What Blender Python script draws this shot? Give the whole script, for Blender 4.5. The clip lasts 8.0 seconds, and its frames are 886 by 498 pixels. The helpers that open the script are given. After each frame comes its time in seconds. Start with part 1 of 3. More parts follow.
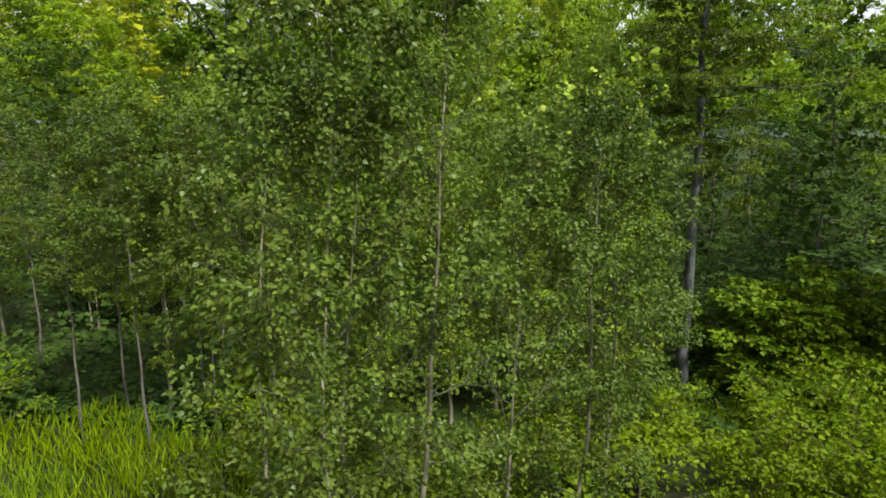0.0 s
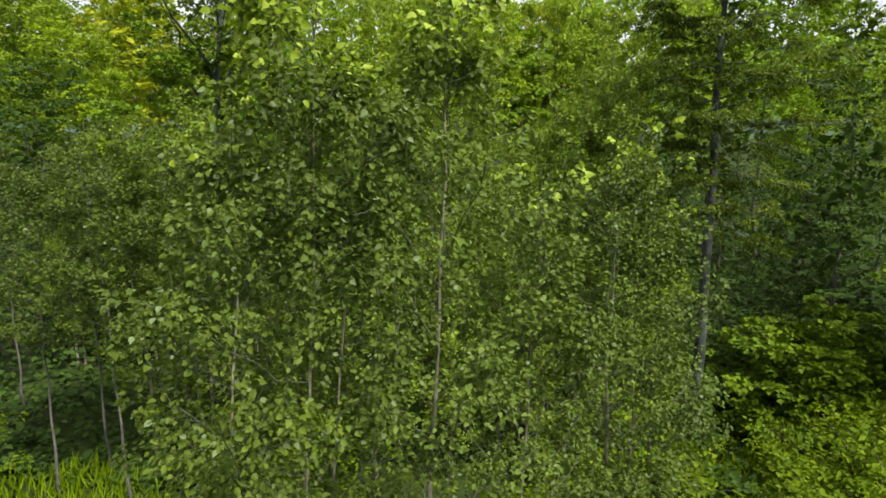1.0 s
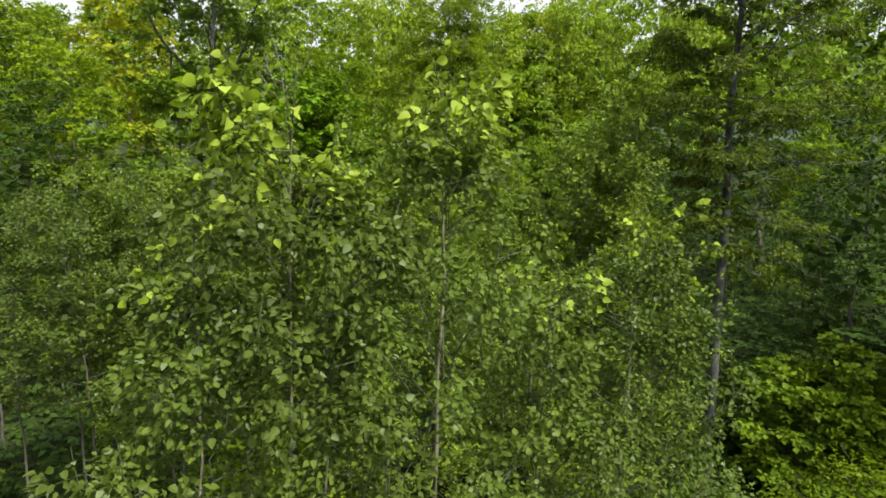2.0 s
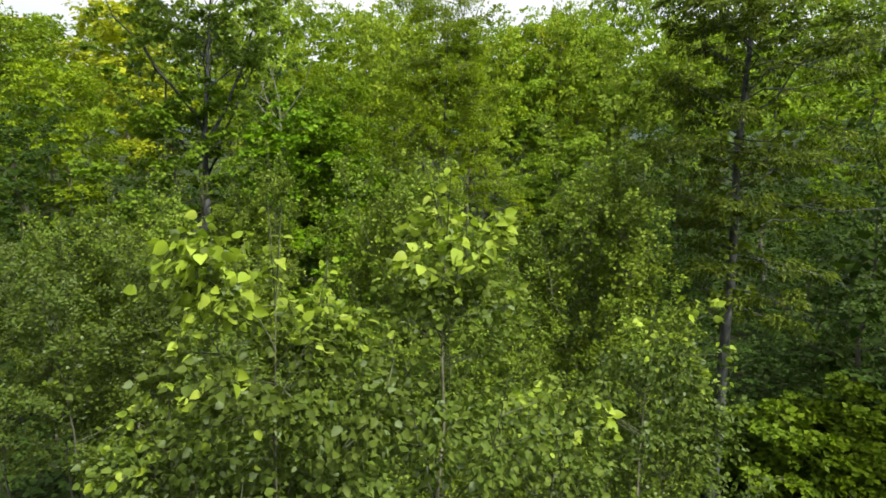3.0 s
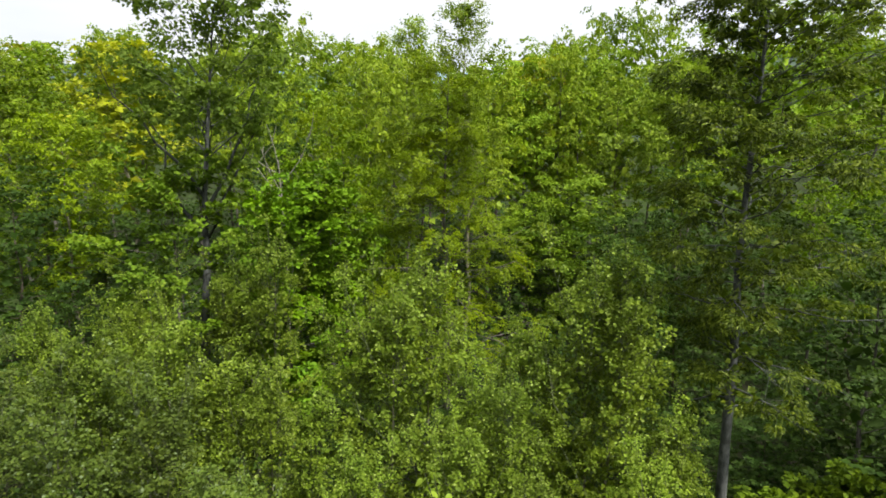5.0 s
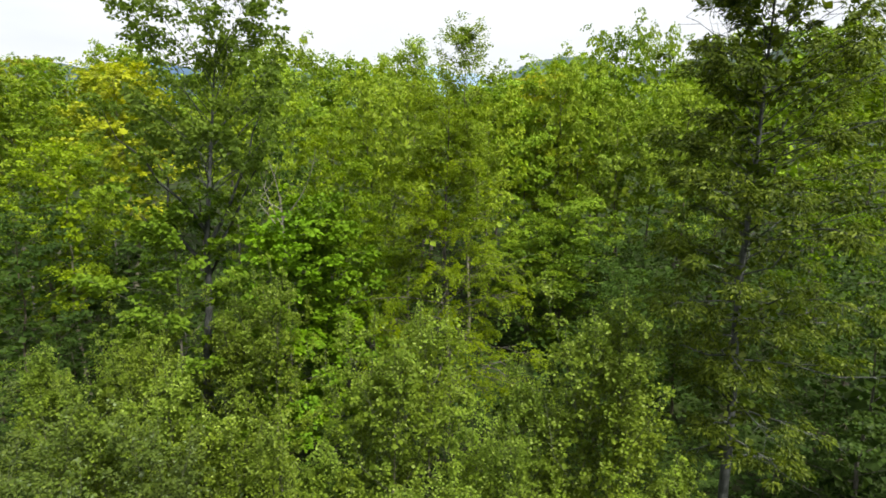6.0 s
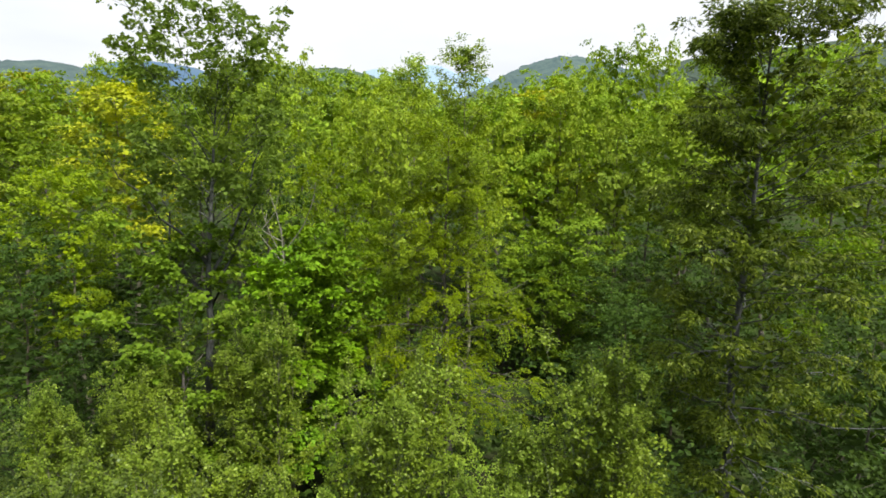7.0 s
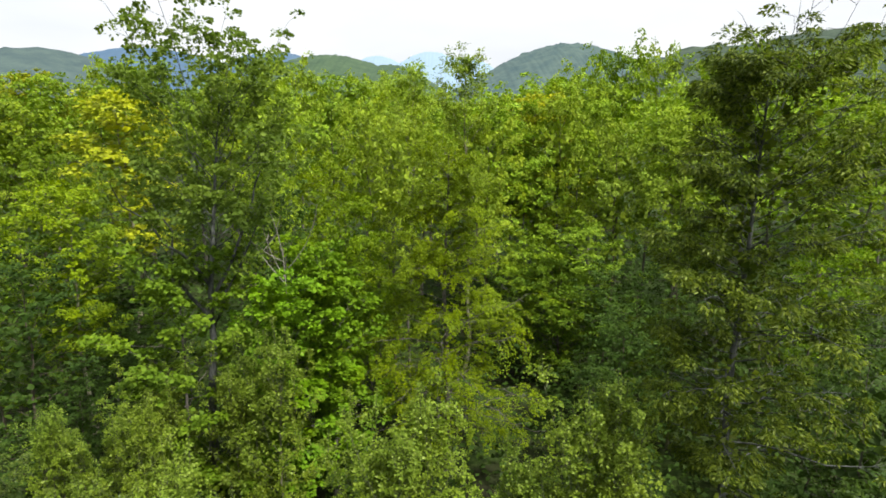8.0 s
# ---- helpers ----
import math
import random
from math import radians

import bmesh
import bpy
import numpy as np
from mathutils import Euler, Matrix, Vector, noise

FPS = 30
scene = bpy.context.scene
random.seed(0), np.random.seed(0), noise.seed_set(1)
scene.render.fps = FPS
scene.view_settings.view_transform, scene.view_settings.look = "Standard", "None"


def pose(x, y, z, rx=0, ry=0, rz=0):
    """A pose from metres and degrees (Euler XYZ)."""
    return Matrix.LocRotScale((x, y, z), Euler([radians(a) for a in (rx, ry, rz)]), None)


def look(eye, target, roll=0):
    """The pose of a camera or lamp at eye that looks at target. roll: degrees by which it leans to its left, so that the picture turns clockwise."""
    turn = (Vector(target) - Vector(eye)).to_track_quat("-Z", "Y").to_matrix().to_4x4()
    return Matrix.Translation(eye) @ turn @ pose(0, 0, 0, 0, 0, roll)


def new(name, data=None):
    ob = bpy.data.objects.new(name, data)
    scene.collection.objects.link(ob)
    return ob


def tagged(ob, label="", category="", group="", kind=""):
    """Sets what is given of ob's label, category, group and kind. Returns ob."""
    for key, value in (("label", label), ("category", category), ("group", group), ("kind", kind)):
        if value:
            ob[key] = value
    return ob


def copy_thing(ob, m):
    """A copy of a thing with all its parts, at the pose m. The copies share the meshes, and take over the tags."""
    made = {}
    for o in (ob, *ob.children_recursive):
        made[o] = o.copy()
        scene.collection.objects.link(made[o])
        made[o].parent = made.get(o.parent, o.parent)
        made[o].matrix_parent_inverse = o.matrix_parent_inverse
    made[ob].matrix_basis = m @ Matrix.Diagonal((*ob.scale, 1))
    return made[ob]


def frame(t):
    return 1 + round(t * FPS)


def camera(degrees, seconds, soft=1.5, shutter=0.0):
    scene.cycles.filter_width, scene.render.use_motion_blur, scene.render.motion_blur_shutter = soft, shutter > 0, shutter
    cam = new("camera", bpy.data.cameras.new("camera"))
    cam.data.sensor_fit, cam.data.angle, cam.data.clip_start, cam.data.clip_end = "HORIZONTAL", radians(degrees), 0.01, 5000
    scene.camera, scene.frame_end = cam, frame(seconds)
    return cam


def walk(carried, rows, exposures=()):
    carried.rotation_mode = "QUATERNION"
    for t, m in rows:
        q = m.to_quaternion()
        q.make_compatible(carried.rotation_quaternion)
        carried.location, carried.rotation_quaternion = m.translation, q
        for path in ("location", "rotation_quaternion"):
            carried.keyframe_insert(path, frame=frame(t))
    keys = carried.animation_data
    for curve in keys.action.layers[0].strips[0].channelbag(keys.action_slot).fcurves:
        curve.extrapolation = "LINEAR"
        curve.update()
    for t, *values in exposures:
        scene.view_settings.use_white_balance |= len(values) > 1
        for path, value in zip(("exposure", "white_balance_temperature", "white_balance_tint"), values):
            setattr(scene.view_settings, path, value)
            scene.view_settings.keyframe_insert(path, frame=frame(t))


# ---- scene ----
cam = camera(69.6, 8.0, soft=1.7)
METRES, EYE, TILT, LEAN, TURN = 8.0, 6.0, -11.0, 0.0, 0.0
ROWS = [
    (0.0, 0.0, 0.0, 0.0, 0.0, 0.0, -0.0),
    (0.5, -0.0004, 0.044, 0.0538, -0.01, 0.04, 0.02),
    (1.0, -0.0002, 0.0879, 0.1102, 0.02, 0.05, 0.02),
    (1.5, 0.0005, 0.1289, 0.1638, 0.04, 0.03, 0.04),
    (2.0, 0.0017, 0.1639, 0.2154, 0.04, 0.02, 0.04),
    (3.5, 0.0024, 0.2108, 0.3825, 0.0, -0.1, 0.09),
    (4.0, 0.0027, 0.2132, 0.4423, 0.0, -0.11, 0.09),
    (4.5, 0.0024, 0.2123, 0.5032, 0.0, -0.14, 0.08),
    (6.0, -0.0004, 0.1929, 0.6912, 0.02, -0.12, -0.01),
    (6.5, 0.0007, 0.1851, 0.7512, 0.02, -0.1, 0.02),
    (7.0, 0.002, 0.1767, 0.8115, 0.05, -0.23, 0.02),
    (7.5, 0.0023, 0.1668, 0.8721, 0.07, -0.64, 0.03),
    (8.0, 0.0021, 0.1568, 0.9332, 0.06, -1.34, 0.01),
]
walk(cam, [(t, pose(0, 0, EYE, TILT, LEAN, TURN) @ pose(METRES * x, METRES * y, METRES * z, 90 + pitch, roll, yaw)) for t, x, y, z, yaw, pitch, roll in ROWS])

scene.view_settings.exposure = 0.74

# ---- world and light: bright overcast sky, soft high sun behind cloud ----
SUN_EL, SUN_AZ = radians(54), radians(138)
world = bpy.data.worlds.new("overcast")
scene.world = world
world.use_nodes = True
wn, wl = world.node_tree.nodes, world.node_tree.links
wn.clear()
w_out = wn.new("ShaderNodeOutputWorld")
w_bg = wn.new("ShaderNodeBackground")
w_sky = wn.new("ShaderNodeTexSky")
w_sky.sky_type, w_sky.sun_disc = "NISHITA", False
w_sky.sun_elevation, w_sky.sun_rotation = SUN_EL, SUN_AZ
w_dim = wn.new("ShaderNodeMixRGB")
w_dim.blend_type = "MULTIPLY"
w_dim.inputs[0].default_value = 1.0
w_dim.inputs[2].default_value = (0.1, 0.1, 0.1, 1)
w_co = wn.new("ShaderNodeTexCoord")
w_map = wn.new("ShaderNodeMapping")
w_map.inputs["Scale"].default_value = (1.0, 1.0, 3.5)
w_noise = wn.new("ShaderNodeTexNoise")
w_noise.inputs["Scale"].default_value, w_noise.inputs["Detail"].default_value = 2.2, 5
w_ramp = wn.new("ShaderNodeValToRGB")
w_ramp.color_ramp.elements[0].position, w_ramp.color_ramp.elements[0].color = 0.3, (0.80, 0.83, 0.90, 1)
w_ramp.color_ramp.elements[1].position, w_ramp.color_ramp.elements[1].color = 0.62, (0.97, 0.98, 1.0, 1)
w_mix = wn.new("ShaderNodeMixRGB")
w_mix.inputs[0].default_value = 0.9
wl.new(w_sky.outputs[0], w_dim.inputs[1])
wl.new(w_co.outputs["Generated"], w_map.inputs[0])
wl.new(w_map.outputs[0], w_noise.inputs["Vector"])
wl.new(w_noise.outputs["Fac"], w_ramp.inputs[0])
wl.new(w_dim.outputs[0], w_mix.inputs[1])
wl.new(w_ramp.outputs[0], w_mix.inputs[2])
# an overcast dome is brighter overhead than at the horizon
w_sep = wn.new("ShaderNodeSeparateXYZ")
wl.new(w_co.outputs["Generated"], w_sep.inputs[0])
w_rise = wn.new("ShaderNodeMapRange")
w_rise.inputs["From Min"].default_value, w_rise.inputs["From Max"].default_value = 0.08, 1.0
w_rise.inputs["To Min"].default_value, w_rise.inputs["To Max"].default_value = 0.68, 1.1
wl.new(w_sep.outputs["Z"], w_rise.inputs["Value"])
wl.new(w_mix.outputs[0], w_bg.inputs[0])
wl.new(w_rise.outputs[0], w_bg.inputs[1])
wl.new(w_bg.outputs[0], w_out.inputs[0])

sun = new("sun", bpy.data.lights.new("sun", "SUN"))
sun.data.energy, sun.data.angle, sun.data.color = 5.0, radians(7), (1.0, 0.97, 0.90)
sun.matrix_world = look((0, 0, 60), (0 - math.sin(SUN_AZ) * math.cos(SUN_EL) * 10, 0 - math.cos(SUN_AZ) * math.cos(SUN_EL) * 10, 60 - math.sin(SUN_EL) * 10))


# ---- materials ----
def leaf_material(name, dark, mid, bright, gloss=0.5, through_part=0.3, patch=0.22, back=None, vary=0.62):
    m = bpy.data.materials.new(name)
    m.use_nodes = True
    n, l = m.node_tree.nodes, m.node_tree.links
    n.clear()
    out = n.new("ShaderNodeOutputMaterial")
    geo, info, co = n.new("ShaderNodeNewGeometry"), n.new("ShaderNodeObjectInfo"), n.new("ShaderNodeTexCoord")
    patches = n.new("ShaderNodeTexNoise")
    patches.inputs["Scale"].default_value, patches.inputs["Detail"].default_value = 0.9, 3
    l.new(co.outputs["Object"], patches.inputs["Vector"])
    fine = n.new("ShaderNodeTexNoise")
    fine.inputs["Scale"].default_value = 60
    l.new(co.outputs["Object"], fine.inputs["Vector"])
    # one value a leaf, shifted by the tree, the patch of the crown and the blade's own mottling
    a = n.new("ShaderNodeMath"); a.operation = "ADD"
    l.new(geo.outputs["Random Per Island"], a.inputs[0]); l.new(info.outputs["Random"], a.inputs[1])
    f = n.new("ShaderNodeMath"); f.operation = "FRACT"
    l.new(a.outputs[0], f.inputs[0])
    b = n.new("ShaderNodeMath"); b.operation = "MULTIPLY_ADD"
    l.new(patches.outputs["Fac"], b.inputs[0]); b.inputs[1].default_value = patch * 2; b.inputs[2].default_value = -patch
    c = n.new("ShaderNodeMath"); c.operation = "ADD"
    calm = n.new("ShaderNodeMath"); calm.operation = "MULTIPLY_ADD"; calm.inputs[1].default_value = vary; calm.inputs[2].default_value = 0.43 - vary / 2
    l.new(f.outputs[0], calm.inputs[0])
    l.new(calm.outputs[0], c.inputs[0]); l.new(b.outputs[0], c.inputs[1])
    d = n.new("ShaderNodeMath"); d.operation = "MULTIPLY_ADD"
    l.new(fine.outputs["Fac"], d.inputs[0]); d.inputs[1].default_value = 0.2; l.new(c.outputs[0], d.inputs[2])
    ramp = n.new("ShaderNodeValToRGB")
    e = ramp.color_ramp.elements
    e[0].position, e[0].color = 0.1, (*dark, 1)
    e[1].position, e[1].color = 1.0, (*bright, 1)
    k = e.new(0.55); k.color = (*mid, 1)
    l.new(d.outputs[0], ramp.inputs[0])
    p = n.new("ShaderNodeBsdfPrincipled")
    p.inputs["Roughness"].default_value = gloss
    p.inputs["Specular IOR Level"].default_value = 0.09
    # each tree has its own tint
    own = []
    for times in (7.31, 3.77):
        q = n.new("ShaderNodeMath"); q.operation = "MULTIPLY"; q.inputs[1].default_value = times
        l.new(info.outputs["Random"], q.inputs[0])
        z = n.new("ShaderNodeMath"); z.operation = "FRACT"; l.new(q.outputs[0], z.inputs[0])
        own.append(z)
    hue, val = n.new("ShaderNodeMapRange"), n.new("ShaderNodeMapRange")
    hue.inputs["To Min"].default_value, hue.inputs["To Max"].default_value = 0.494, 0.502
    val.inputs["To Min"].default_value, val.inputs["To Max"].default_value = 0.82, 1.2
    l.new(own[0].outputs[0], hue.inputs["Value"]); l.new(own[1].outputs[0], val.inputs["Value"])
    tint = n.new("ShaderNodeHueSaturation")
    drift = n.new("ShaderNodeTexNoise")
    drift.inputs["Scale"].default_value, drift.inputs["Detail"].default_value = 0.55, 2
    l.new(co.outputs["Object"], drift.inputs["Vector"])
    turn_ = n.new("ShaderNodeMath"); turn_.operation = "MULTIPLY_ADD"; turn_.inputs[1].default_value = 0.03
    less = n.new("ShaderNodeMath"); less.operation = "SUBTRACT"; less.inputs[1].default_value = 0.013
    l.new(hue.outputs[0], less.inputs[0]); l.new(drift.outputs["Fac"], turn_.inputs[0]); l.new(less.outputs[0], turn_.inputs[2])
    pale = n.new("ShaderNodeMapRange")
    pale.inputs["From Min"].default_value, pale.inputs["From Max"].default_value = 0.3, 0.7
    pale.inputs["To Min"].default_value, pale.inputs["To Max"].default_value = 1.05, 0.985
    l.new(drift.outputs["Fac"], pale.inputs["Value"]); l.new(pale.outputs[0], tint.inputs["Saturation"])
    l.new(turn_.outputs[0], tint.inputs["Hue"]); l.new(val.outputs[0], tint.inputs["Value"]); l.new(ramp.outputs[0], tint.inputs["Color"])
    last = tint.outputs[0]
    if back:
        # a few leaves show their pale backs
        sift = n.new("ShaderNodeMath"); sift.operation = "MULTIPLY"; sift.inputs[1].default_value = 17.3
        l.new(geo.outputs["Random Per Island"], sift.inputs[0])
        rest = n.new("ShaderNodeMath"); rest.operation = "FRACT"; l.new(sift.outputs[0], rest.inputs[0])
        few = n.new("ShaderNodeMath"); few.operation = "GREATER_THAN"; few.inputs[1].default_value = 0.94
        l.new(rest.outputs[0], few.inputs[0])
        turned = n.new("ShaderNodeMixRGB"); turned.inputs[2].default_value = (*back, 1)
        l.new(few.outputs[0], turned.inputs[0]); l.new(last, turned.inputs[1])
        last = turned.outputs[0]
    l.new(last, p.inputs["Base Color"])
    tr = n.new("ShaderNodeBsdfTranslucent")
    warm = n.new("ShaderNodeMixRGB"); warm.blend_type = "MULTIPLY"; warm.inputs[0].default_value = 1
    warm.inputs[2].default_value = (1.04, 1.16, 0.55, 1)
    l.new(tint.outputs[0], warm.inputs[1]); l.new(warm.outputs[0], tr.inputs["Color"])
    mix = n.new("ShaderNodeMixShader"); mix.inputs[0].default_value = through_part
    l.new(p.outputs[0], mix.inputs[1]); l.new(tr.outputs[0], mix.inputs[2]); l.new(mix.outputs[0], out.inputs[0])
    return m


def rough_material(name, c1, c2, scale, stretch=(1, 1, 1), bump=0.4, rough=0.9, c3=None, scale2=None):
    m = bpy.data.materials.new(name)
    m.use_nodes = True
    n, l = m.node_tree.nodes, m.node_tree.links
    p = n["Principled BSDF"]
    p.inputs["Roughness"].default_value = rough
    p.inputs["Specular IOR Level"].default_value = 0.06
    co, mp = n.new("ShaderNodeTexCoord"), n.new("ShaderNodeMapping")
    mp.inputs["Scale"].default_value = stretch
    l.new(co.outputs["Object"], mp.inputs[0])
    t = n.new("ShaderNodeTexNoise")
    t.inputs["Scale"].default_value, t.inputs["Detail"].default_value, t.inputs["Roughness"].default_value = scale, 6, 0.65
    l.new(mp.outputs[0], t.inputs["Vector"])
    r = n.new("ShaderNodeValToRGB")
    r.color_ramp.elements[0].position, r.color_ramp.elements[0].color = 0.36, (*c1, 1)
    r.color_ramp.elements[1].position, r.color_ramp.elements[1].color = 0.64, (*c2, 1)
    l.new(t.outputs["Fac"], r.inputs[0])
    last = r.outputs[0]
    if c3:
        t2 = n.new("ShaderNodeTexNoise")
        t2.inputs["Scale"].default_value, t2.inputs["Detail"].default_value = scale2, 4
        l.new(co.outputs["Object"], t2.inputs["Vector"])
        r2 = n.new("ShaderNodeValToRGB")
        r2.color_ramp.elements[0].position, r2.color_ramp.elements[1].position = 0.45, 0.62
        l.new(t2.outputs["Fac"], r2.inputs[0])
        mx = n.new("ShaderNodeMixRGB"); mx.inputs[2].default_value = (*c3, 1)
        l.new(r2.outputs[0], mx.inputs[0]); l.new(last, mx.inputs[1])
        last = mx.outputs[0]
    l.new(last, p.inputs["Base Color"])
    bp = n.new("ShaderNodeBump")
    bp.inputs["Strength"].default_value, bp.inputs["Distance"].default_value = bump, 0.02
    l.new(t.outputs["Fac"], bp.inputs["Height"]); l.new(bp.outputs[0], p.inputs["Normal"])
    return m


LEAF = {
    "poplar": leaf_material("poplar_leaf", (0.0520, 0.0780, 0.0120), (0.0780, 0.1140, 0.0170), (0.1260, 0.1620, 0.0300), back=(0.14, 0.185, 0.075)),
    "shoot": leaf_material("young_poplar_leaf", (0.1400, 0.2050, 0.0210), (0.2300, 0.3100, 0.0350), (0.3200, 0.3850, 0.0700), 0.45, 0.36),
    "aspen": leaf_material("aspen_leaf", (0.0860, 0.1320, 0.0130), (0.1290, 0.1860, 0.0180), (0.2000, 0.2620, 0.0330), back=(0.23, 0.295, 0.06), vary=0.7),
    "cherry": leaf_material("cherry_leaf", (0.0300, 0.0460, 0.0045), (0.0640, 0.0900, 0.0080), (0.1650, 0.2000, 0.0210), 0.42, 0.4, back=(0.20, 0.245, 0.055), vary=0.78),
    "maple": leaf_material("maple_leaf", (0.0675, 0.1199, 0.0055), (0.1215, 0.1983, 0.0086), (0.2017, 0.2766, 0.0143)),
    "beech": leaf_material("beech_leaf", (0.0755, 0.1173, 0.0047), (0.1467, 0.2106, 0.0073), (0.2266, 0.2934, 0.0112)),
    "ash": leaf_material("ash_leaf", (0.0465, 0.0937, 0.0077), (0.0877, 0.1514, 0.0121), (0.1404, 0.1952, 0.0166)),
    "yellow": leaf_material("yellowing_leaf", (0.0930, 0.1380, 0.0058), (0.1530, 0.2150, 0.0092), (0.2250, 0.2800, 0.0140)),
    "oak": leaf_material("oak_leaf", (0.0555, 0.0946, 0.0070), (0.1004, 0.1595, 0.0090), (0.1616, 0.2253, 0.0142)),
    # maple leaf darkened: the shade on lower maples is in its colour
    "maple_shade": leaf_material("shade_dark_maple_leaf", (0.0480, 0.0860, 0.0060), (0.0820, 0.1330, 0.0090), (0.1310, 0.1900, 0.0150), 0.6, 0.25),
    "open": leaf_material("high_maple_leaf", (0.0620, 0.1000, 0.0130), (0.1050, 0.1560, 0.0210), (0.1700, 0.2300, 0.0370), 0.6, 0.42),
    "green": leaf_material("young_maple_leaf", (0.0600, 0.1230, 0.0055), (0.1010, 0.1870, 0.0085), (0.1500, 0.2500, 0.0150), 0.6, 0.25),
    # leaf colour darkened to stand for shade inside the wood
    "shade_dark": leaf_material("shade_dark_leaf", (0.0224, 0.0461, 0.0074), (0.0387, 0.0719, 0.0113), (0.0689, 0.1123, 0.0180)),
    "shrub": leaf_material("shrub_leaf", (0.0560, 0.0950, 0.0042), (0.0960, 0.1430, 0.0060), (0.1450, 0.1900, 0.0090)),
    "grass": leaf_material("grass_blade", (0.0920, 0.1479, 0.0039), (0.1453, 0.2133, 0.0050), (0.1987, 0.2632, 0.0085)),
}
# paler copies of the leaf colours: full light and haze painted into the treetops
CANOPY_LIT = {
    "maple": leaf_material("lit_top_maple_leaf", (0.0944, 0.1541, 0.0109), (0.1646, 0.2491, 0.0178), (0.2469, 0.3320, 0.0302)),
    "yellow": leaf_material("lit_top_yellow_leaf", (0.1500, 0.1789, 0.0100), (0.2400, 0.2630, 0.0145), (0.3300, 0.3400, 0.0230)),
    "oak": leaf_material("lit_top_oak_leaf", (0.0983, 0.1521, 0.0144), (0.1724, 0.2348, 0.0213), (0.2463, 0.3174, 0.0359)),
    "beech": leaf_material("lit_top_beech_leaf", (0.1185, 0.1789, 0.0132), (0.1941, 0.2683, 0.0198), (0.2802, 0.3470, 0.0331)),
    "ash": leaf_material("lit_top_ash_leaf", (0.0824, 0.1410, 0.0159), (0.1413, 0.2167, 0.0248), (0.2132, 0.2821, 0.0338)),
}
BARK = {
    "pale": rough_material("pale_poplar_bark", (0.13, 0.12, 0.075), (0.26, 0.245, 0.17), 14, (1, 1, 0.5), 0.4, 0.85, (0.08, 0.075, 0.05), 3),
    "grey": rough_material("grey_bark", (0.055, 0.05, 0.042), (0.13, 0.12, 0.10), 18, (1, 1, 0.25), 0.8, 0.9),
    "brown": rough_material("brown_bark", (0.06, 0.05, 0.035), (0.13, 0.11, 0.08), 18, (1, 1, 0.25), 0.8, 0.9),
    "slate": rough_material("blue_grey_cherry_bark", (0.05, 0.053, 0.05), (0.12, 0.125, 0.115), 16, (1, 1, 0.3), 0.8, 0.9, (0.03, 0.034, 0.028), 2.5),
    "twig": rough_material("young_green_bark", (0.05, 0.06, 0.03), (0.10, 0.11, 0.06), 22, (1, 1, 0.4), 0.3, 0.8),
    "dead": rough_material("bare_dead_wood", (0.12, 0.112, 0.09), (0.23, 0.217, 0.18), 20, (1, 1, 0.3), 0.4, 0.9),
}
GROUND = rough_material("forest_floor", (0.018, 0.03, 0.008), (0.035, 0.055, 0.011), 3.0, (1, 1, 1), 0.8, 0.95, (0.02, 0.021, 0.010), 0.35)


# ---- mesh helpers ----
def mesh_np(name, verts, faces, material):
    """A mesh from an array of vertices and an array of faces that all have the same count of corners."""
    me = bpy.data.meshes.new(name)
    nf, k = faces.shape
    me.vertices.add(len(verts)); me.loops.add(nf * k); me.polygons.add(nf)
    me.vertices.foreach_set("co", np.ascontiguousarray(verts, dtype=np.float32).ravel())
    me.loops.foreach_set("vertex_index", np.ascontiguousarray(faces, dtype=np.int32).ravel())
    me.polygons.foreach_set("loop_start", np.arange(0, nf * k, k, dtype=np.int32))
    me.update(calc_edges=True)
    me.materials.append(material)
    return me


def part(name, me, parent, label="", kind=""):
    ob = new(name, me)
    ob.parent = parent
    return tagged(ob, label=label, kind=kind)


def unit(a):
    return a / np.maximum(np.linalg.norm(a, axis=-1, keepdims=True), 1e-9)


def tubes(paths, radii, sides):
    """Tapered tubes along paths (count, points, 3) with radii (count, points)."""
    b, n, _ = paths.shape
    tan = unit(np.gradient(paths, axis=1))
    ref = np.where(np.abs(tan[..., 2:3]) > 0.9, np.array([1.0, 0, 0]), np.array([0, 0, 1.0]))
    s = unit(np.cross(tan, ref)); q = np.cross(s, tan)
    ang = np.linspace(0, 2 * math.pi, sides, endpoint=False)
    ring = s[:, :, None, :] * np.cos(ang)[:, None] + q[:, :, None, :] * np.sin(ang)[:, None]
    v = (paths[:, :, None, :] + ring * radii[:, :, None, None]).reshape(-1, 3)
    i = np.arange(b)[:, None, None] * n * sides
    r = np.arange(n - 1)[None, :, None] * sides
    k = np.arange(sides)[None, None, :]; k2 = (k + 1) % sides
    f = np.stack([i + r + k, i + r + k2, i + r + sides + k2, i + r + sides + k], axis=-1).reshape(-1, 4)
    return v, f


def smooth(me):
    me.polygons.foreach_set("use_smooth", np.ones(len(me.polygons), dtype=bool))
    return me


def leaf_frames(axis, normal):
    axis = unit(axis)
    side = unit(np.cross(normal, axis))
    return axis, side, np.cross(axis, side)


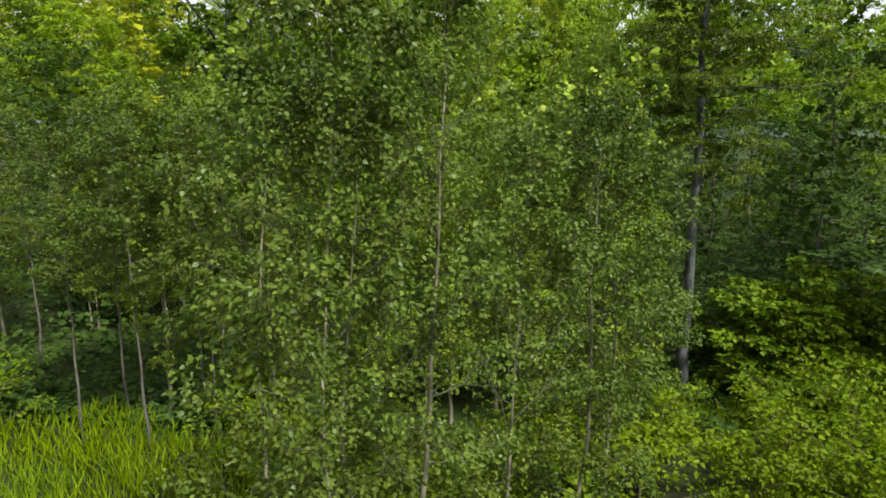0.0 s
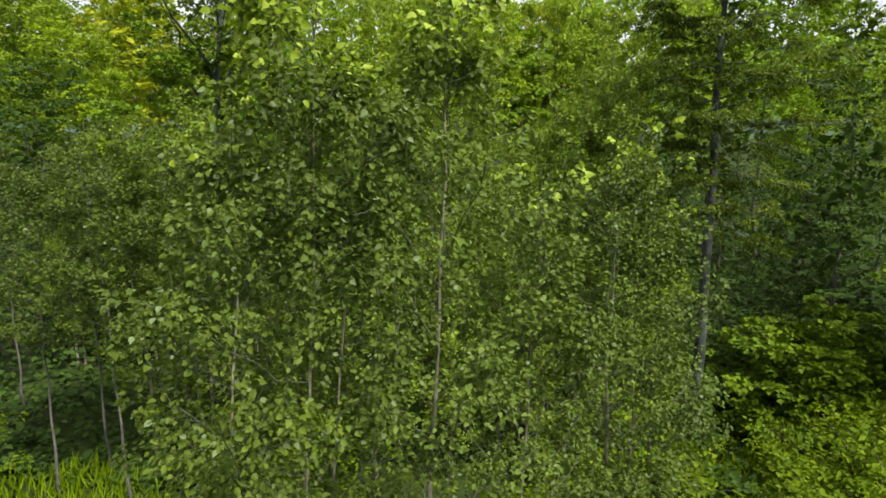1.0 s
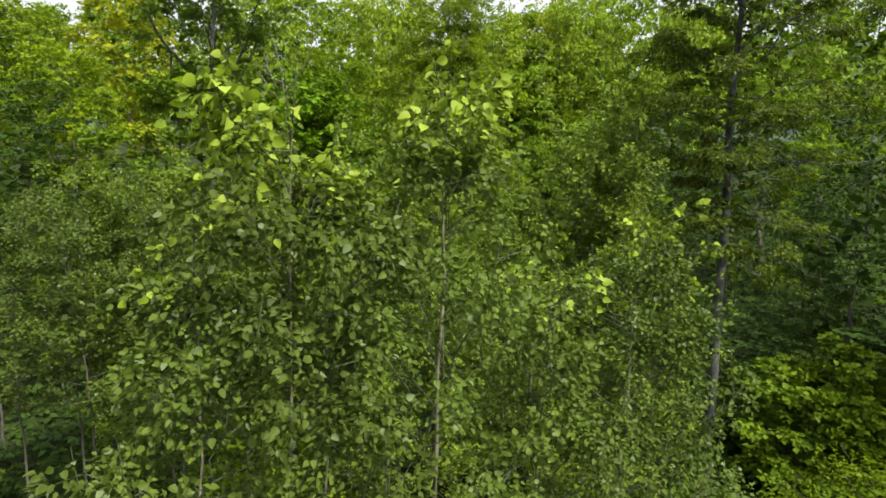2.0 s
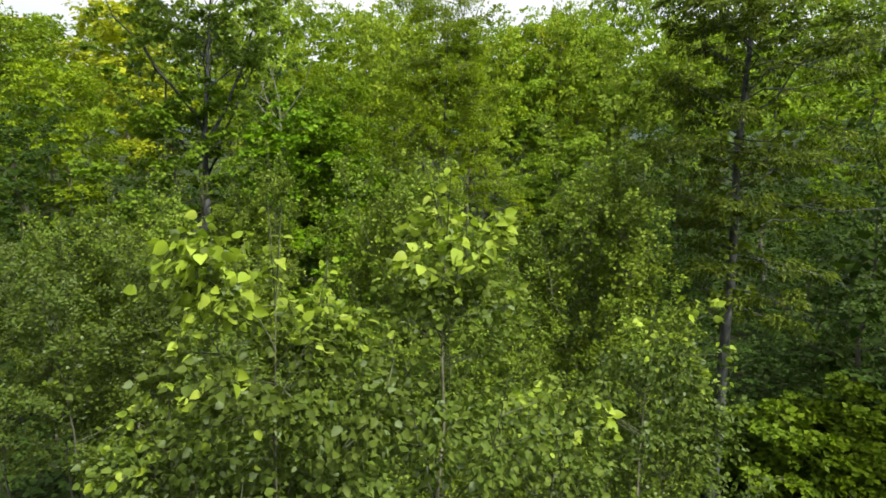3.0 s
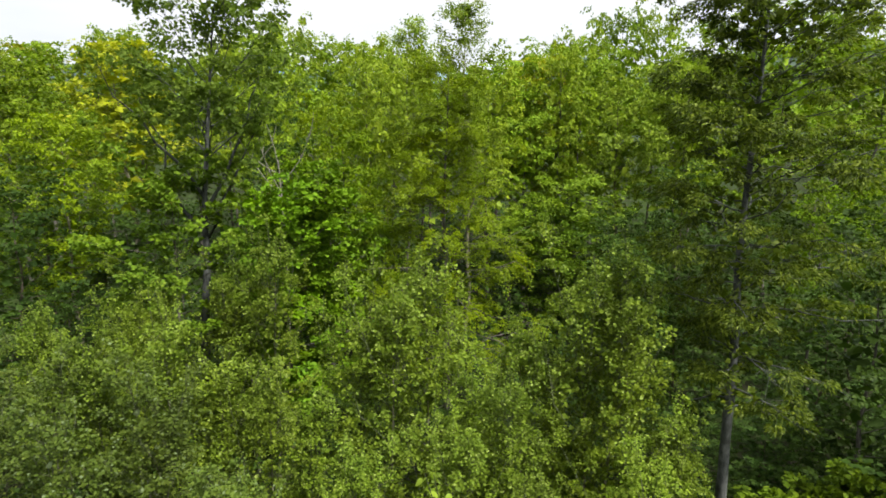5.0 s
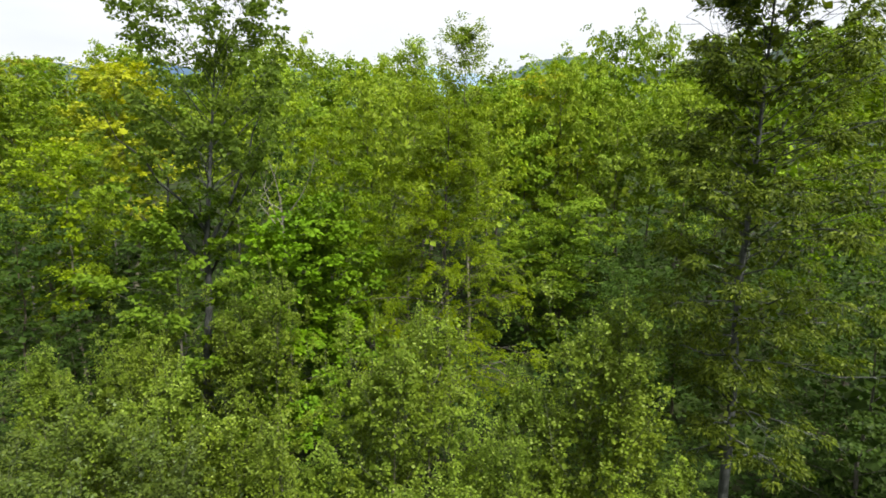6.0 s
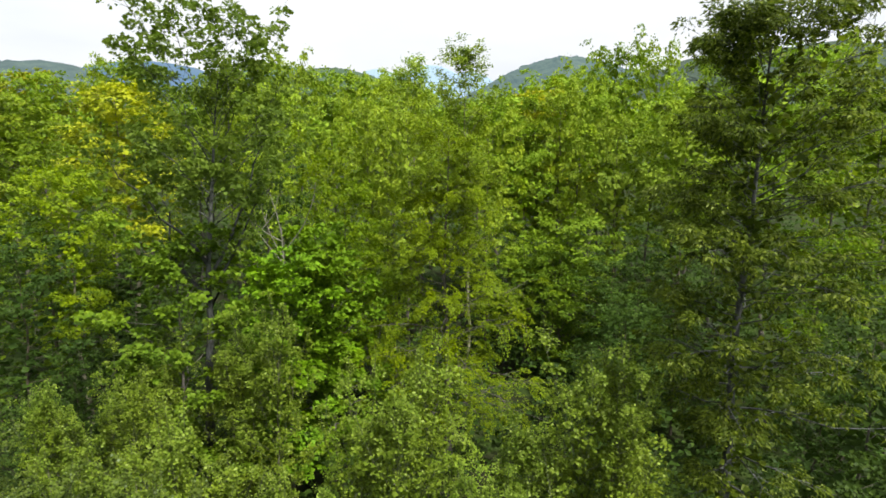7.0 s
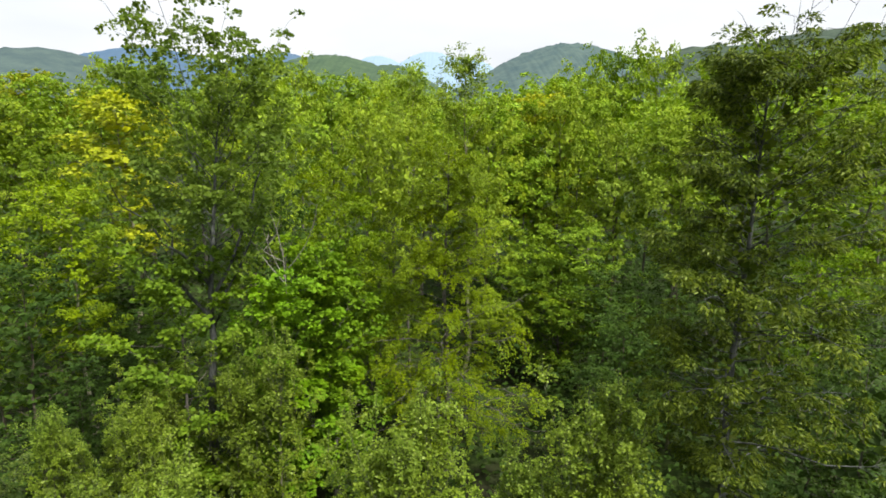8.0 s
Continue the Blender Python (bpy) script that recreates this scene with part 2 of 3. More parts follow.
def diamonds(pos, axis, normal, length, width, fold=0.12):
    """Small leaves: two triangles each, folded along the midrib."""
    a, s, n = leaf_frames(axis, normal)
    L, W = length[:, None], (length * width)[:, None]
    v = np.stack([pos, pos + a * L * 0.42 + s * W * 0.5 + n * L * fold, pos + a * L - n * L * 0.08, pos + a * L * 0.42 - s * W * 0.5 + n * L * fold], axis=1)
    i = np.arange(len(pos))[:, None] * 4
    f = np.concatenate([i + np.array([0, 2, 1]), i + np.array([0, 3, 2])], axis=0)
    return v.reshape(-1, 3), f


def ovals(pos, axis, normal, length, width, fold=0.1):
    """Broad leaves: two halves folded along the midrib, with a drawn-out tip."""
    a, s, n = leaf_frames(axis, normal)
    L, W = length[:, None], (length * width)[:, None]
    shape = ((0, 0, 0), (0.22, 0.46, fold), (0.62, 0.36, fold * 0.7), (1, 0, -0.1), (0.62, -0.36, fold * 0.7), (0.22, -0.46, fold))
    v = np.stack([pos + a * L * x + s * W * y + n * L * z for x, y, z in shape], axis=1)
    i = np.arange(len(pos))[:, None] * 6
    f = np.concatenate([i + np.array([0, 3, 2, 1]), i + np.array([0, 5, 4, 3])], axis=0)
    return v.reshape(-1, 3), f


# ---- how a tree grows ----
def grow(seed, height, radius, start, limbs, rise, bend, twigs, twig_len, per_twig, leaf, width, droop=0.3, flat=1.0,
         lean=(0, 0), trunk_r=0.08, profile=None, spread=0.05, thick=0.03, twig_up=0.15, leaf_rise=0.0, wob=0.03, gap=0.0, leader=0.35, limb_r=0.42, out=0.4, thin=None, bunch=1.6, burst=0.0, rough_n=0.35, spiky=0.0, q0=0.18, shoots=0, shoot_len=0.6, shoot_leaves=16, clump=0.0, clump_size=0.9, push=(0, 0), tuft=None, stretch=0.0, sag=0.0, forks=()):
    """The numbers of one tree: trunk, limbs, twigs and leaves. rise: the limbs' angle at the crown's foot and at its top.
    tuft: the radius, squash and upward bias of the leafy tufts at the twigs' ends; forks: great limbs (height, azimuth, angle, length)."""
    g = np.random.default_rng(seed)
    profile = profile or (lambda u: np.sin(math.pi * (0.12 + 0.83 * u)) ** 0.8)
    n = 14
    t = np.linspace(0, 1, n)
    sway = np.cumsum(g.normal(0, wob, (n, 2)), axis=0) * height * 0.12
    sway = sway - sway[:1] - (sway[-1:] - sway[:1]) * t[:, None]
    trunk = np.stack([lean[0] * t * t + sway[:, 0], lean[1] * t * t + sway[:, 1], height * t], axis=1)
    trunk_rad = trunk_r * (1 - 0.93 * t ** 0.9) * (1 + 0.35 * np.exp(-t * 25))
    u = (np.arange(limbs) + g.uniform(0.1, 0.9, limbs)) / limbs
    if gap:
        u = u ** (1 + gap)
    h = start + (0.97 - start) * u
    foot = np.stack([np.interp(h, t, trunk[:, k]) for k in range(3)], axis=1)
    az = np.arange(limbs) * 2.399 + g.normal(0, 0.45, limbs)
    el = np.radians(rise[0] + (rise[1] - rise[0]) * u + g.normal(0, 8, limbs))
    ln = radius * profile(u) * g.uniform(0.65, 1.25, limbs) / np.maximum(np.cos(el), 0.35)
    ln = ln * (1 + push[0] * np.cos(az) + push[1] * np.sin(az))
    if spiky:
        upper = u > 0.45
        el = np.where(upper, np.minimum(el + 0.12, 1.4), el)
        ln = np.where(upper, ln * g.uniform(1 - spiky, 1 + spiky, limbs), ln)
    stout = np.full(limbs, limb_r)
    if forks:
        fh, fa, fe, fl = np.array(forks, dtype=float).T
        h, az, el, ln = np.concatenate([h, fh]), np.concatenate([az, np.radians(fa)]), np.concatenate([el, np.radians(fe)]), np.concatenate([ln, fl])
        u, stout = np.concatenate([u, np.full(len(fh), 0.5)]), np.concatenate([stout, np.full(len(fh), 0.72)])
        foot = np.stack([np.interp(h, t, trunk[:, k]) for k in range(3)], axis=1)
        limbs += len(fh)
    d = np.stack([np.cos(az) * np.cos(el), np.sin(az) * np.cos(el), np.sin(el)], axis=1)
    m = 7
    s = np.linspace(0, 1, m)[None, :, None]
    crook = np.cumsum(g.normal(0, 0.035, (limbs, m, 3)), axis=1); crook -= crook[:, :1]
    limb = foot[:, None] + d[:, None] * (ln[:, None, None] * s) + np.array([0, 0, 1.0]) * (bend * ln[:, None, None] * s * s) + crook * ln[:, None, None]
    limb_rad = (np.interp(h, t, trunk_rad) * stout)[:, None] * (1 - 0.9 * s[0, :, 0][None]) + 0.003
    # the leader bears twigs as well
    lead_t = np.linspace(1 - leader * (1 - start), 1, m)
    lead = np.stack([np.interp(lead_t, t, trunk[:, k]) for k in range(3)], axis=1)[None]
    bearing = np.concatenate([limb, lead], axis=0)
    blen = np.concatenate([ln, [np.linalg.norm(lead[0, -1] - lead[0, 0])]])
    b = len(bearing)
    q = np.sort(g.uniform(q0, 1.0, (b, twigs)), axis=1)
    q[:, -1] = 1.0
    idx = q * (m - 1); lo = np.minimum(idx.astype(int), m - 2); fr = (idx - lo)[..., None]
    rows = np.arange(b)[:, None]
    base = bearing[rows, lo] * (1 - fr) + bearing[rows, lo + 1] * fr
    tan = unit(bearing[rows, lo + 1] - bearing[rows, lo])
    side = unit(np.cross(tan, np.array([0, 0, 1.0])) + g.normal(0, 0.05, tan.shape))
    sign = np.where(np.arange(twigs) % 2 == 0, 1.0, -1.0)[None, :, None]
    spin = g.normal(0, 0.55, (b, twigs, 1))
    td = unit(tan * g.uniform(0.45, 0.9, (b, twigs, 1)) + side * sign * g.uniform(0.35, 1.0, (b, twigs, 1)) + np.array([0, 0, 1.0]) * (twig_up + spin * (0.4 if flat < 1.5 else 0.12)))
    tl = twig_len * (1.15 - 0.55 * q) * g.uniform(0.6, 1.3, (b, twigs)) * np.clip(blen[:, None] / radius, 0.35, 1.1)
    s3 = np.linspace(0, 1, 4)[None, None, :, None]
    twig = base[:, :, None] + td[:, :, None] * tl[:, :, None, None] * s3 + np.array([0, 0, -1.0]) * (droop * 0.35 * tl[:, :, None, None] * s3 * s3)
    twig = twig.reshape(-1, 4, 3)
    tw_r = np.linspace(1, 0.3, 4)[None] * (0.004 + 0.0035 * tl.reshape(-1, 1))
    # leaves along the outer part of each twig
    nt = len(twig)
    w = g.beta(bunch, 1.0, (nt, per_twig)) * 0.9 + 0.12
    w = np.minimum(w, 1.02)
    wi = w * 3; wl_ = np.minimum(wi.astype(int), 2); wf = (wi - wl_)[..., None]
    r2 = np.arange(nt)[:, None]
    pos = twig[r2, wl_] * (1 - wf) + twig[r2, wl_ + 1] * wf
    tdir = unit(twig[:, 3] - twig[:, 0])[:, None]
    # each twig carries a flat spray
    across = unit(np.cross(tdir, np.array([0, 0, 1.0])))
    pos = pos + across * g.normal(0, spread, w.shape)[..., None] + tdir * g.normal(0, spread * 0.5, w.shape)[..., None]
    pos = pos + g.normal(0, 1, pos.shape) * thick
    heart = twig[:, 2:3] * 0.6 + twig[:, 3:4] * 0.4
    away = pos * np.array([1, 1, 0]); away = unit(away - np.array([lean[0] * 0.5, lean[1] * 0.5, 0]))
    axis = tdir * 0.5 + g.normal(0, 0.6, pos.shape) * np.array([1, 1, 0.5]) + np.array([0, 0, -1.0]) * droop + np.array([0, 0, 1.0]) * leaf_rise + unit(pos - heart) * burst
    normal = np.array([0, 0, 1.0]) * flat + away * out + unit(pos - heart) * 0.25 + g.normal(0, rough_n, pos.shape)
    size = leaf * g.uniform(0.6, 1.25, pos.shape[:2])
    if tuft:
        # leaves shingled over the upper side of a tuft, which may run out along its twig and sag
        r, squash, upward = tuft
        rr = (r * g.uniform(0.6, 1.35, nt))[:, None, None]
        dome = unit(g.normal(0, 1, pos.shape) + np.array([0, 0, upward]) + tdir * 0.4)
        along = g.uniform(-1, 1, w.shape)[..., None] * stretch
        taper = 1 - 0.55 * np.clip(along / max(stretch, 1e-6), 0, 1)
        pos = (twig[:, 2] * 0.5 + twig[:, 3] * 0.5)[:, None] + rr * (dome * g.uniform(0.5, 1.05, w.shape)[..., None] * np.array([1, 1, squash]) * taper + tdir * along
               - np.array([0, 0, 1.0]) * sag * np.clip(along + stretch * 0.5, 0, None) ** 2)
        axis = dome * np.array([1, 1, 0.4]) * (0.4 + burst) + tdir * 0.5 + g.normal(0, 0.35, pos.shape) + np.array([0, 0, leaf_rise - droop])
        normal = dome * 0.6 + np.array([0, 0, 1.0]) * flat + away * out * 0.7 + g.normal(0, rough_n, pos.shape)
    keep_ = np.ones(nt, bool)
    if clump:
        # the foliage parts into clumps with gaps between
        wave, phase = g.normal(0, 1, (7, 3)) * (2.2 / clump_size), g.uniform(0, 6.28, 7)
        dense = np.sin(twig[:, 3] @ wave.T + phase).sum(axis=1)
        keep_ &= dense + g.normal(0, 0.35, nt) > np.quantile(dense, clump)
    if thin:
        keep_ &= g.random(nt) < thin(np.clip(twig[:, 3, 2] / height, 0, 1))
    if clump or thin:
        pos, axis, normal, size = pos[keep_], axis[keep_], normal[keep_], size[keep_]
    pos, axis, normal, size = pos.reshape(-1, 3), axis.reshape(-1, 3), normal.reshape(-1, 3), size.ravel()
    if shoots:
        # upright young shoots on the upper limbs, leafy along their length
        tips = np.argsort(-u)[: int(limbs * 0.6)]
        who = np.concatenate([g.choice(tips, shoots - 2), tips[:2]])
        sb = limb[who, -1].copy()
        sb[-2:] = trunk[-1]
        sl = shoot_len * g.uniform(0.5, 1.2, shoots)
        sl[-2:] = shoot_len * 1.2
        sd = unit(np.stack([g.normal(0, 0.16, shoots), g.normal(0, 0.16, shoots), np.ones(shoots)], axis=1))
        st = sb[:, None] + sd[:, None] * sl[:, None, None] * np.linspace(0, 1, 4)[None, :, None]
        twig = np.concatenate([twig, st], axis=0)
        tw_r = np.concatenate([tw_r, np.linspace(1, 0.4, 4)[None] * np.full((shoots, 1), 0.006)], axis=0)
        k = np.repeat(np.arange(shoots), shoot_leaves)
        along = np.tile(np.linspace(0.08, 1.0, shoot_leaves), shoots)
        turn = np.tile(np.arange(shoot_leaves) * 2.4, shoots) + k
        outw = np.stack([np.cos(turn), np.sin(turn), g.normal(-0.1, 0.35, len(k))], axis=1)
        sp = sb[k] + sd[k] * (sl[k] * along)[:, None] + outw * leaf * 0.45
        pos = np.concatenate([pos, sp]); axis = np.concatenate([axis, outw + np.array([0, 0, -0.25])])
        normal = np.concatenate([normal, np.array([0, 0, 1.0]) + outw * 0.3 + g.normal(0, rough_n, sp.shape)])
        size = np.concatenate([size, leaf * g.uniform(0.7, 1.2, len(k)) * (1.15 - 0.5 * along)])
    # the crown's top is the tree's height
    fit = np.array([1, 1, height / pos[:, 2].max()])
    trunk, limb, twig, pos = trunk * fit, limb * fit, twig * fit, pos * fit
    return {"trunk": trunk, "trunk_r": trunk_rad, "limb": limb, "limb_r": limb_rad, "twig": twig, "twig_r": tw_r,
            "pos": pos, "axis": axis, "normal": normal, "size": size, "width": width, "rng": g}


def tree(name, grown, bark, leaf, label, category="tree", group="", split=True, broad=False, keep=None, crown_label="", step=1, inner=(0, 0.3), young=None):
    """A tree as a thing: trunk, its limbs, twigs, crown."""
    root = tagged(new(name), label, category, group)
    v, f = tubes(grown["trunk"][None], grown["trunk_r"][None], 10)
    trunk = part("trunk", smooth(mesh_np("trunk", v, f, bark)), root)
    if split:
        for k in range(len(grown["limb"])):
            v, f = tubes(grown["limb"][k:k + 1, ::step], grown["limb_r"][k:k + 1, ::step], 5 if step == 1 else 4)
            part("limb", smooth(mesh_np("limb", v, f, young or bark)), trunk)
        v, f = tubes(grown["twig"][:, ::3], grown["twig_r"][:, ::3], 3)
        part("fine_branchwork", mesh_np("fine_branchwork", v, f, young or bark), root, kind="stuff")
    else:
        v, f = tubes(grown["limb"][:, ::2], grown["limb_r"][:, ::2], 3)
        part("branchwork", smooth(mesh_np("branchwork", v, f, bark)), root, kind="stuff")
    sel = slice(None) if keep is None else keep
    make = ovals if broad else diamonds
    v, f = make(grown["pos"][sel], grown["axis"][sel], grown["normal"][sel], grown["size"][sel], grown["width"])
    if inner[0]:
        # oversized coarse inner leaves, added to block light and darken the crown's inside
        g, (count, size) = grown["rng"], inner
        at, who = g.uniform(0.05, 0.5, count), g.integers(0, int(len(grown["limb"]) * 0.85), count)
        k = np.minimum((at * 6).astype(int), 5); fr = (at * 6 - k)[:, None]
        mid = grown["limb"][who, k] * (1 - fr) + grown["limb"][who, k + 1] * fr + g.normal(0, size * 0.5, (count, 3))
        v2, f2 = diamonds(mid, g.normal(0, 1, (count, 3)) * np.array([1, 1, 0.5]), g.normal(0, 0.6, (count, 3)) + np.array([0, 0, 0.8]), size * g.uniform(0.6, 1.2, count), 0.9)
        f = np.concatenate([f, f2 + len(v)], axis=0); v = np.concatenate([v, v2], axis=0)
    part("crown", mesh_np("crown", v, f, leaf), root, crown_label, "stuff")
    return root


def ground_z(x, y):
    near = np.exp(-((x / 60.0) ** 2 + ((y - 12) / 60.0) ** 2))
    return -0.04 * x * near + 0.12 * np.sin(x * 0.6 + 1.0) * np.cos(y * 0.5) * near


def stand(x, y, turn=0.0, size=1.0, sink=0.05):
    return pose(x, y, float(ground_z(x, y)) - sink, 0, 0, turn) @ Matrix.Scale(size, 4)


# ---- ground, one sheet to the horizon ----
def build_ground():
    c = np.concatenate([-np.geomspace(4900, 40, 18), np.linspace(-36, 60, 65), np.geomspace(64, 4900, 18)])
    x, y = np.meshgrid(c, c)
    z = ground_z(x, y)
    g = np.random.default_rng(5)
    z = z + g.normal(0, 0.03, z.shape) * (np.abs(x) < 40) * (np.abs(y - 10) < 50)
    n = len(c)
    v = np.stack([x, y, z], axis=-1).reshape(-1, 3)
    i = (np.arange(n - 1)[:, None] * n + np.arange(n - 1)[None]).ravel()
    f = np.stack([i, i + 1, i + n + 1, i + n], axis=1)
    tagged(new("ground", smooth(mesh_np("ground", v, f, GROUND))), "mossy forest floor with leaf litter and low green growth", "ground", kind="structure")


build_ground()


# ---- far hills ----
def hill(name, dist, bumps, deep, low, high, label, haze=None, rough=1.0):
    """A wooded ridge at a distance: bumps are (x, height, half width), and its back falls away again."""
    x0 = min(x - 2.6 * s for x, h, s in bumps); x1 = max(x + 2.6 * s for x, h, s in bumps)
    nx, ny = 420, 20
    x, q = np.meshgrid(np.linspace(x0, x1, nx), np.linspace(-1, 1, ny))
    y = dist + q * deep
    top = np.zeros_like(x)
    for bx, bh, bs in bumps:
        top = np.maximum(top, bh * np.exp(-((x - bx) / bs) ** 2)) * 0.6 + 0.4 * np.maximum(top, bh * np.exp(-((x - bx) / bs) ** 2))
    z = top * np.cos(q * math.pi / 2) ** 1.2
    g = np.random.default_rng(int(dist))
    z = z + np.abs(g.normal(0, 1, z.shape)) * rough * np.clip(z / 10, 0, 1) - 2
    v = np.stack([x, y, z], axis=-1).reshape(-1, 3)
    i = (np.arange(ny - 1)[:, None] * nx + np.arange(nx - 1)[None]).ravel()
    f = np.stack([i, i + 1, i + nx + 1, i + nx], axis=1)
    m = rough_material(name + "_woods", low, high, 40.0 / dist, (1, 1, 2), 0.6, 1.0)
    # aerial haze is put in as emission from the hill itself
    if haze:
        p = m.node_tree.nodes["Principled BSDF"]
        p.inputs["Emission Color"].default_value = (*haze, 1)
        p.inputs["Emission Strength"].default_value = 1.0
    ob = tagged(new(name, mesh_np(name, v, f, m)), label, "hill", kind="structure")
    return ob


def crest(dist, rows):
    return [(a * dist, 13.0 + b * dist, c * dist) for a, b, c in rows]


# the farther hills get bluer colours and more emission, standing for haze
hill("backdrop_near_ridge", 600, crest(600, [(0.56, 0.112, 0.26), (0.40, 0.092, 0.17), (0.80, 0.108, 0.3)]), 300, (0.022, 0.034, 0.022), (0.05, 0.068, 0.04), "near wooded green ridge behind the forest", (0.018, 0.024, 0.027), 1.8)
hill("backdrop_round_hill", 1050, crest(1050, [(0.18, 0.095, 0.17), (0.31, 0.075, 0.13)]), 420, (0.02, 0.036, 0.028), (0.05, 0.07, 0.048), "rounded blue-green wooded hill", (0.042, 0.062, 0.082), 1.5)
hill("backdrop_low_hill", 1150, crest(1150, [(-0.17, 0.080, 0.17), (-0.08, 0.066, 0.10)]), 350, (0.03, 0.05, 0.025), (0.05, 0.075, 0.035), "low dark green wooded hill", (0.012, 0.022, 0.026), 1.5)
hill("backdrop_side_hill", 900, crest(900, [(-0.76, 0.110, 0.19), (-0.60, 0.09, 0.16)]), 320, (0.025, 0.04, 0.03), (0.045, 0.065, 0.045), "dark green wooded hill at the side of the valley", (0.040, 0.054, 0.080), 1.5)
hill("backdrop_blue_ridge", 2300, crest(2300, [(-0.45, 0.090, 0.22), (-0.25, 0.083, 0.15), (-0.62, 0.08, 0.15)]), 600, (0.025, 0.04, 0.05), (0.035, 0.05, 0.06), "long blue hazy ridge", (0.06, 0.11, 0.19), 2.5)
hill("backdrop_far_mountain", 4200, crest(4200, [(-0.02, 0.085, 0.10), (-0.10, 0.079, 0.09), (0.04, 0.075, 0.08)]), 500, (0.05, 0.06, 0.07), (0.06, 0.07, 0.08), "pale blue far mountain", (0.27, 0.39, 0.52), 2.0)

# ---- the saplings nearest the camera: young poplars with large leaves on their top shoots ----
def heart_leaf(name, curl, fold, material):
    """One large poplar leaf, a unit long, with a drawn-out tip, and its stalk."""
    bm = bmesh.new()
    outline = ((0.0, 0.03), (0.0, 0.19), (0.12, 0.36), (0.38, 0.42), (0.64, 0.32), (0.86, 0.12))
    def lift(x, y):
        return fold * abs(y) - curl * x * x
    mid = [bm.verts.new((x, 0, lift(x, 0))) for x in (0.0, 0.34, 0.66, 1.0)]
    for sgn in (1, -1):
        e = [bm.verts.new((x, sgn * y, lift(x, y))) for x, y in outline]
        loops = ((mid[0], e[0], e[1]), (mid[0], e[1], e[2]), (mid[0], e[2], mid[1]), (mid[1], e[2], e[3]), (mid[1], e[3], mid[2]), (mid[2], e[3], e[4]), (mid[2], e[4], e[5]), (mid[2], e[5], mid[3]))
        for tri in loops:
            bm.faces.new(tri if sgn < 0 else tri[::-1])
    a, b_ = Vector((0, 0, 0)), Vector((-0.5, 0, 0.12))
    ring = []
    for c in (a, b_):
        ring.append([bm.verts.new(c + Vector((0, 0.012 * math.cos(k), 0.012 * math.sin(k)))) for k in (0, 2.1, 4.2)])
    for k in range(3):
        bm.faces.new((ring[0][k], ring[0][(k + 1) % 3], ring[1][(k + 1) % 3], ring[1][k]))
    me = bpy.data.meshes.new(name)
    bm.to_mesh(me); bm.free()
    me.materials.append(material)
    return smooth(me)


BIG = [heart_leaf("leaf", c, f, LEAF["shoot"]) for c, f in ((0.15, 0.25), (0.35, 0.12), (0.05, 0.4), (0.5, 0.3))]


def near_sapling(seed, x, y, height, radius, limbs, label, lean=(0, 0), top_leaf=0.085, count=400, trunk_r=0.034, start=0.22):
    gz = float(ground_z(x, y))
    grown = grow(seed, height - gz, radius, start, limbs, (26, 62), 0.16, 8, 0.5, 46, 0.052, 0.8, droop=0.6, flat=0.3, lean=lean, rough_n=0.75,
                 trunk_r=trunk_r, limb_r=0.3, profile=lambda u: (0.34 + 0.78 * np.sin(math.pi * (0.15 + 0.72 * u))) * (1 - 0.6 * u ** 3), leader=0.4, burst=0.4, shoots=14, shoot_len=0.5, shoot_leaves=14, tuft=(0.15, 1.1, 0.2), q0=0.25)
    order = np.argsort(-(grown["pos"][:, 2] + grown["rng"].normal(0, 0.12, len(grown["pos"]))))
    top = order[:count * 2:2]
    rest = np.concatenate([order[count * 2:], order[1:count * 2:2]])
    root = tree("poplar_sapling", grown, BARK["pale"], LEAF["poplar"], label, "tree", "young poplars at the front", True, True, rest, "small mid-green leaves", young=BARK["twig"])
    root.matrix_basis = pose(x, y, gz)
    a, s, n = leaf_frames(grown["axis"][top] * np.array([1, 1, 0.8]), grown["normal"][top])
    hi = grown["pos"][top, 2]; hi = (hi - hi.min()) / max(hi.max() - hi.min(), 0.1)
    for k in range(len(top)):
        ob = part("leaf", BIG[(seed + k) % 4], root)
        size = float(grown["size"][top[k]]) / 0.052 * top_leaf * (0.6 + 0.45 * hi[k])
        ob.matrix_basis = Matrix.LocRotScale(Vector(grown["pos"][top[k]]), Matrix((a[k], s[k], n[k])).transposed().to_quaternion(), (size,) * 3)
    return root


near_sapling(11, -0.30, 5.5, 8.04, 0.85, 26, "young poplar with a pale stem and bright large top leaves", lean=(0.34, 0.6), trunk_r=0.045, top_leaf=0.086)
near_sapling(12, -1.05, 4.9, 7.85, 0.85, 26, "slender young poplar with yellow-green shoots", lean=(0.18, 0.45), trunk_r=0.03, top_leaf=0.076)
near_sapling(13, -1.55, 5.0, 7.05, 0.55, 18, "low young poplar with a few upright shoots", lean=(0.12, 0.2), count=130, trunk_r=0.03, top_leaf=0.06)
near_sapling(17, -0.82, 5.4, 7.45, 0.6, 20, "thin young poplar between two taller ones", lean=(0.05, 0.3), count=150, trunk_r=0.026, top_leaf=0.075)
near_sapling(14, 1.72, 7.2, 6.85, 0.85, 24, "young poplar with grey-green leaves on bent shoots", lean=(0.15, 0.3), count=110, top_leaf=0.066)
near_sapling(15, 0.75, 6.6, 6.45, 0.8, 24, "bushy young poplar with yellowish leaves", lean=(0.2, 0.3), count=90, top_leaf=0.07)
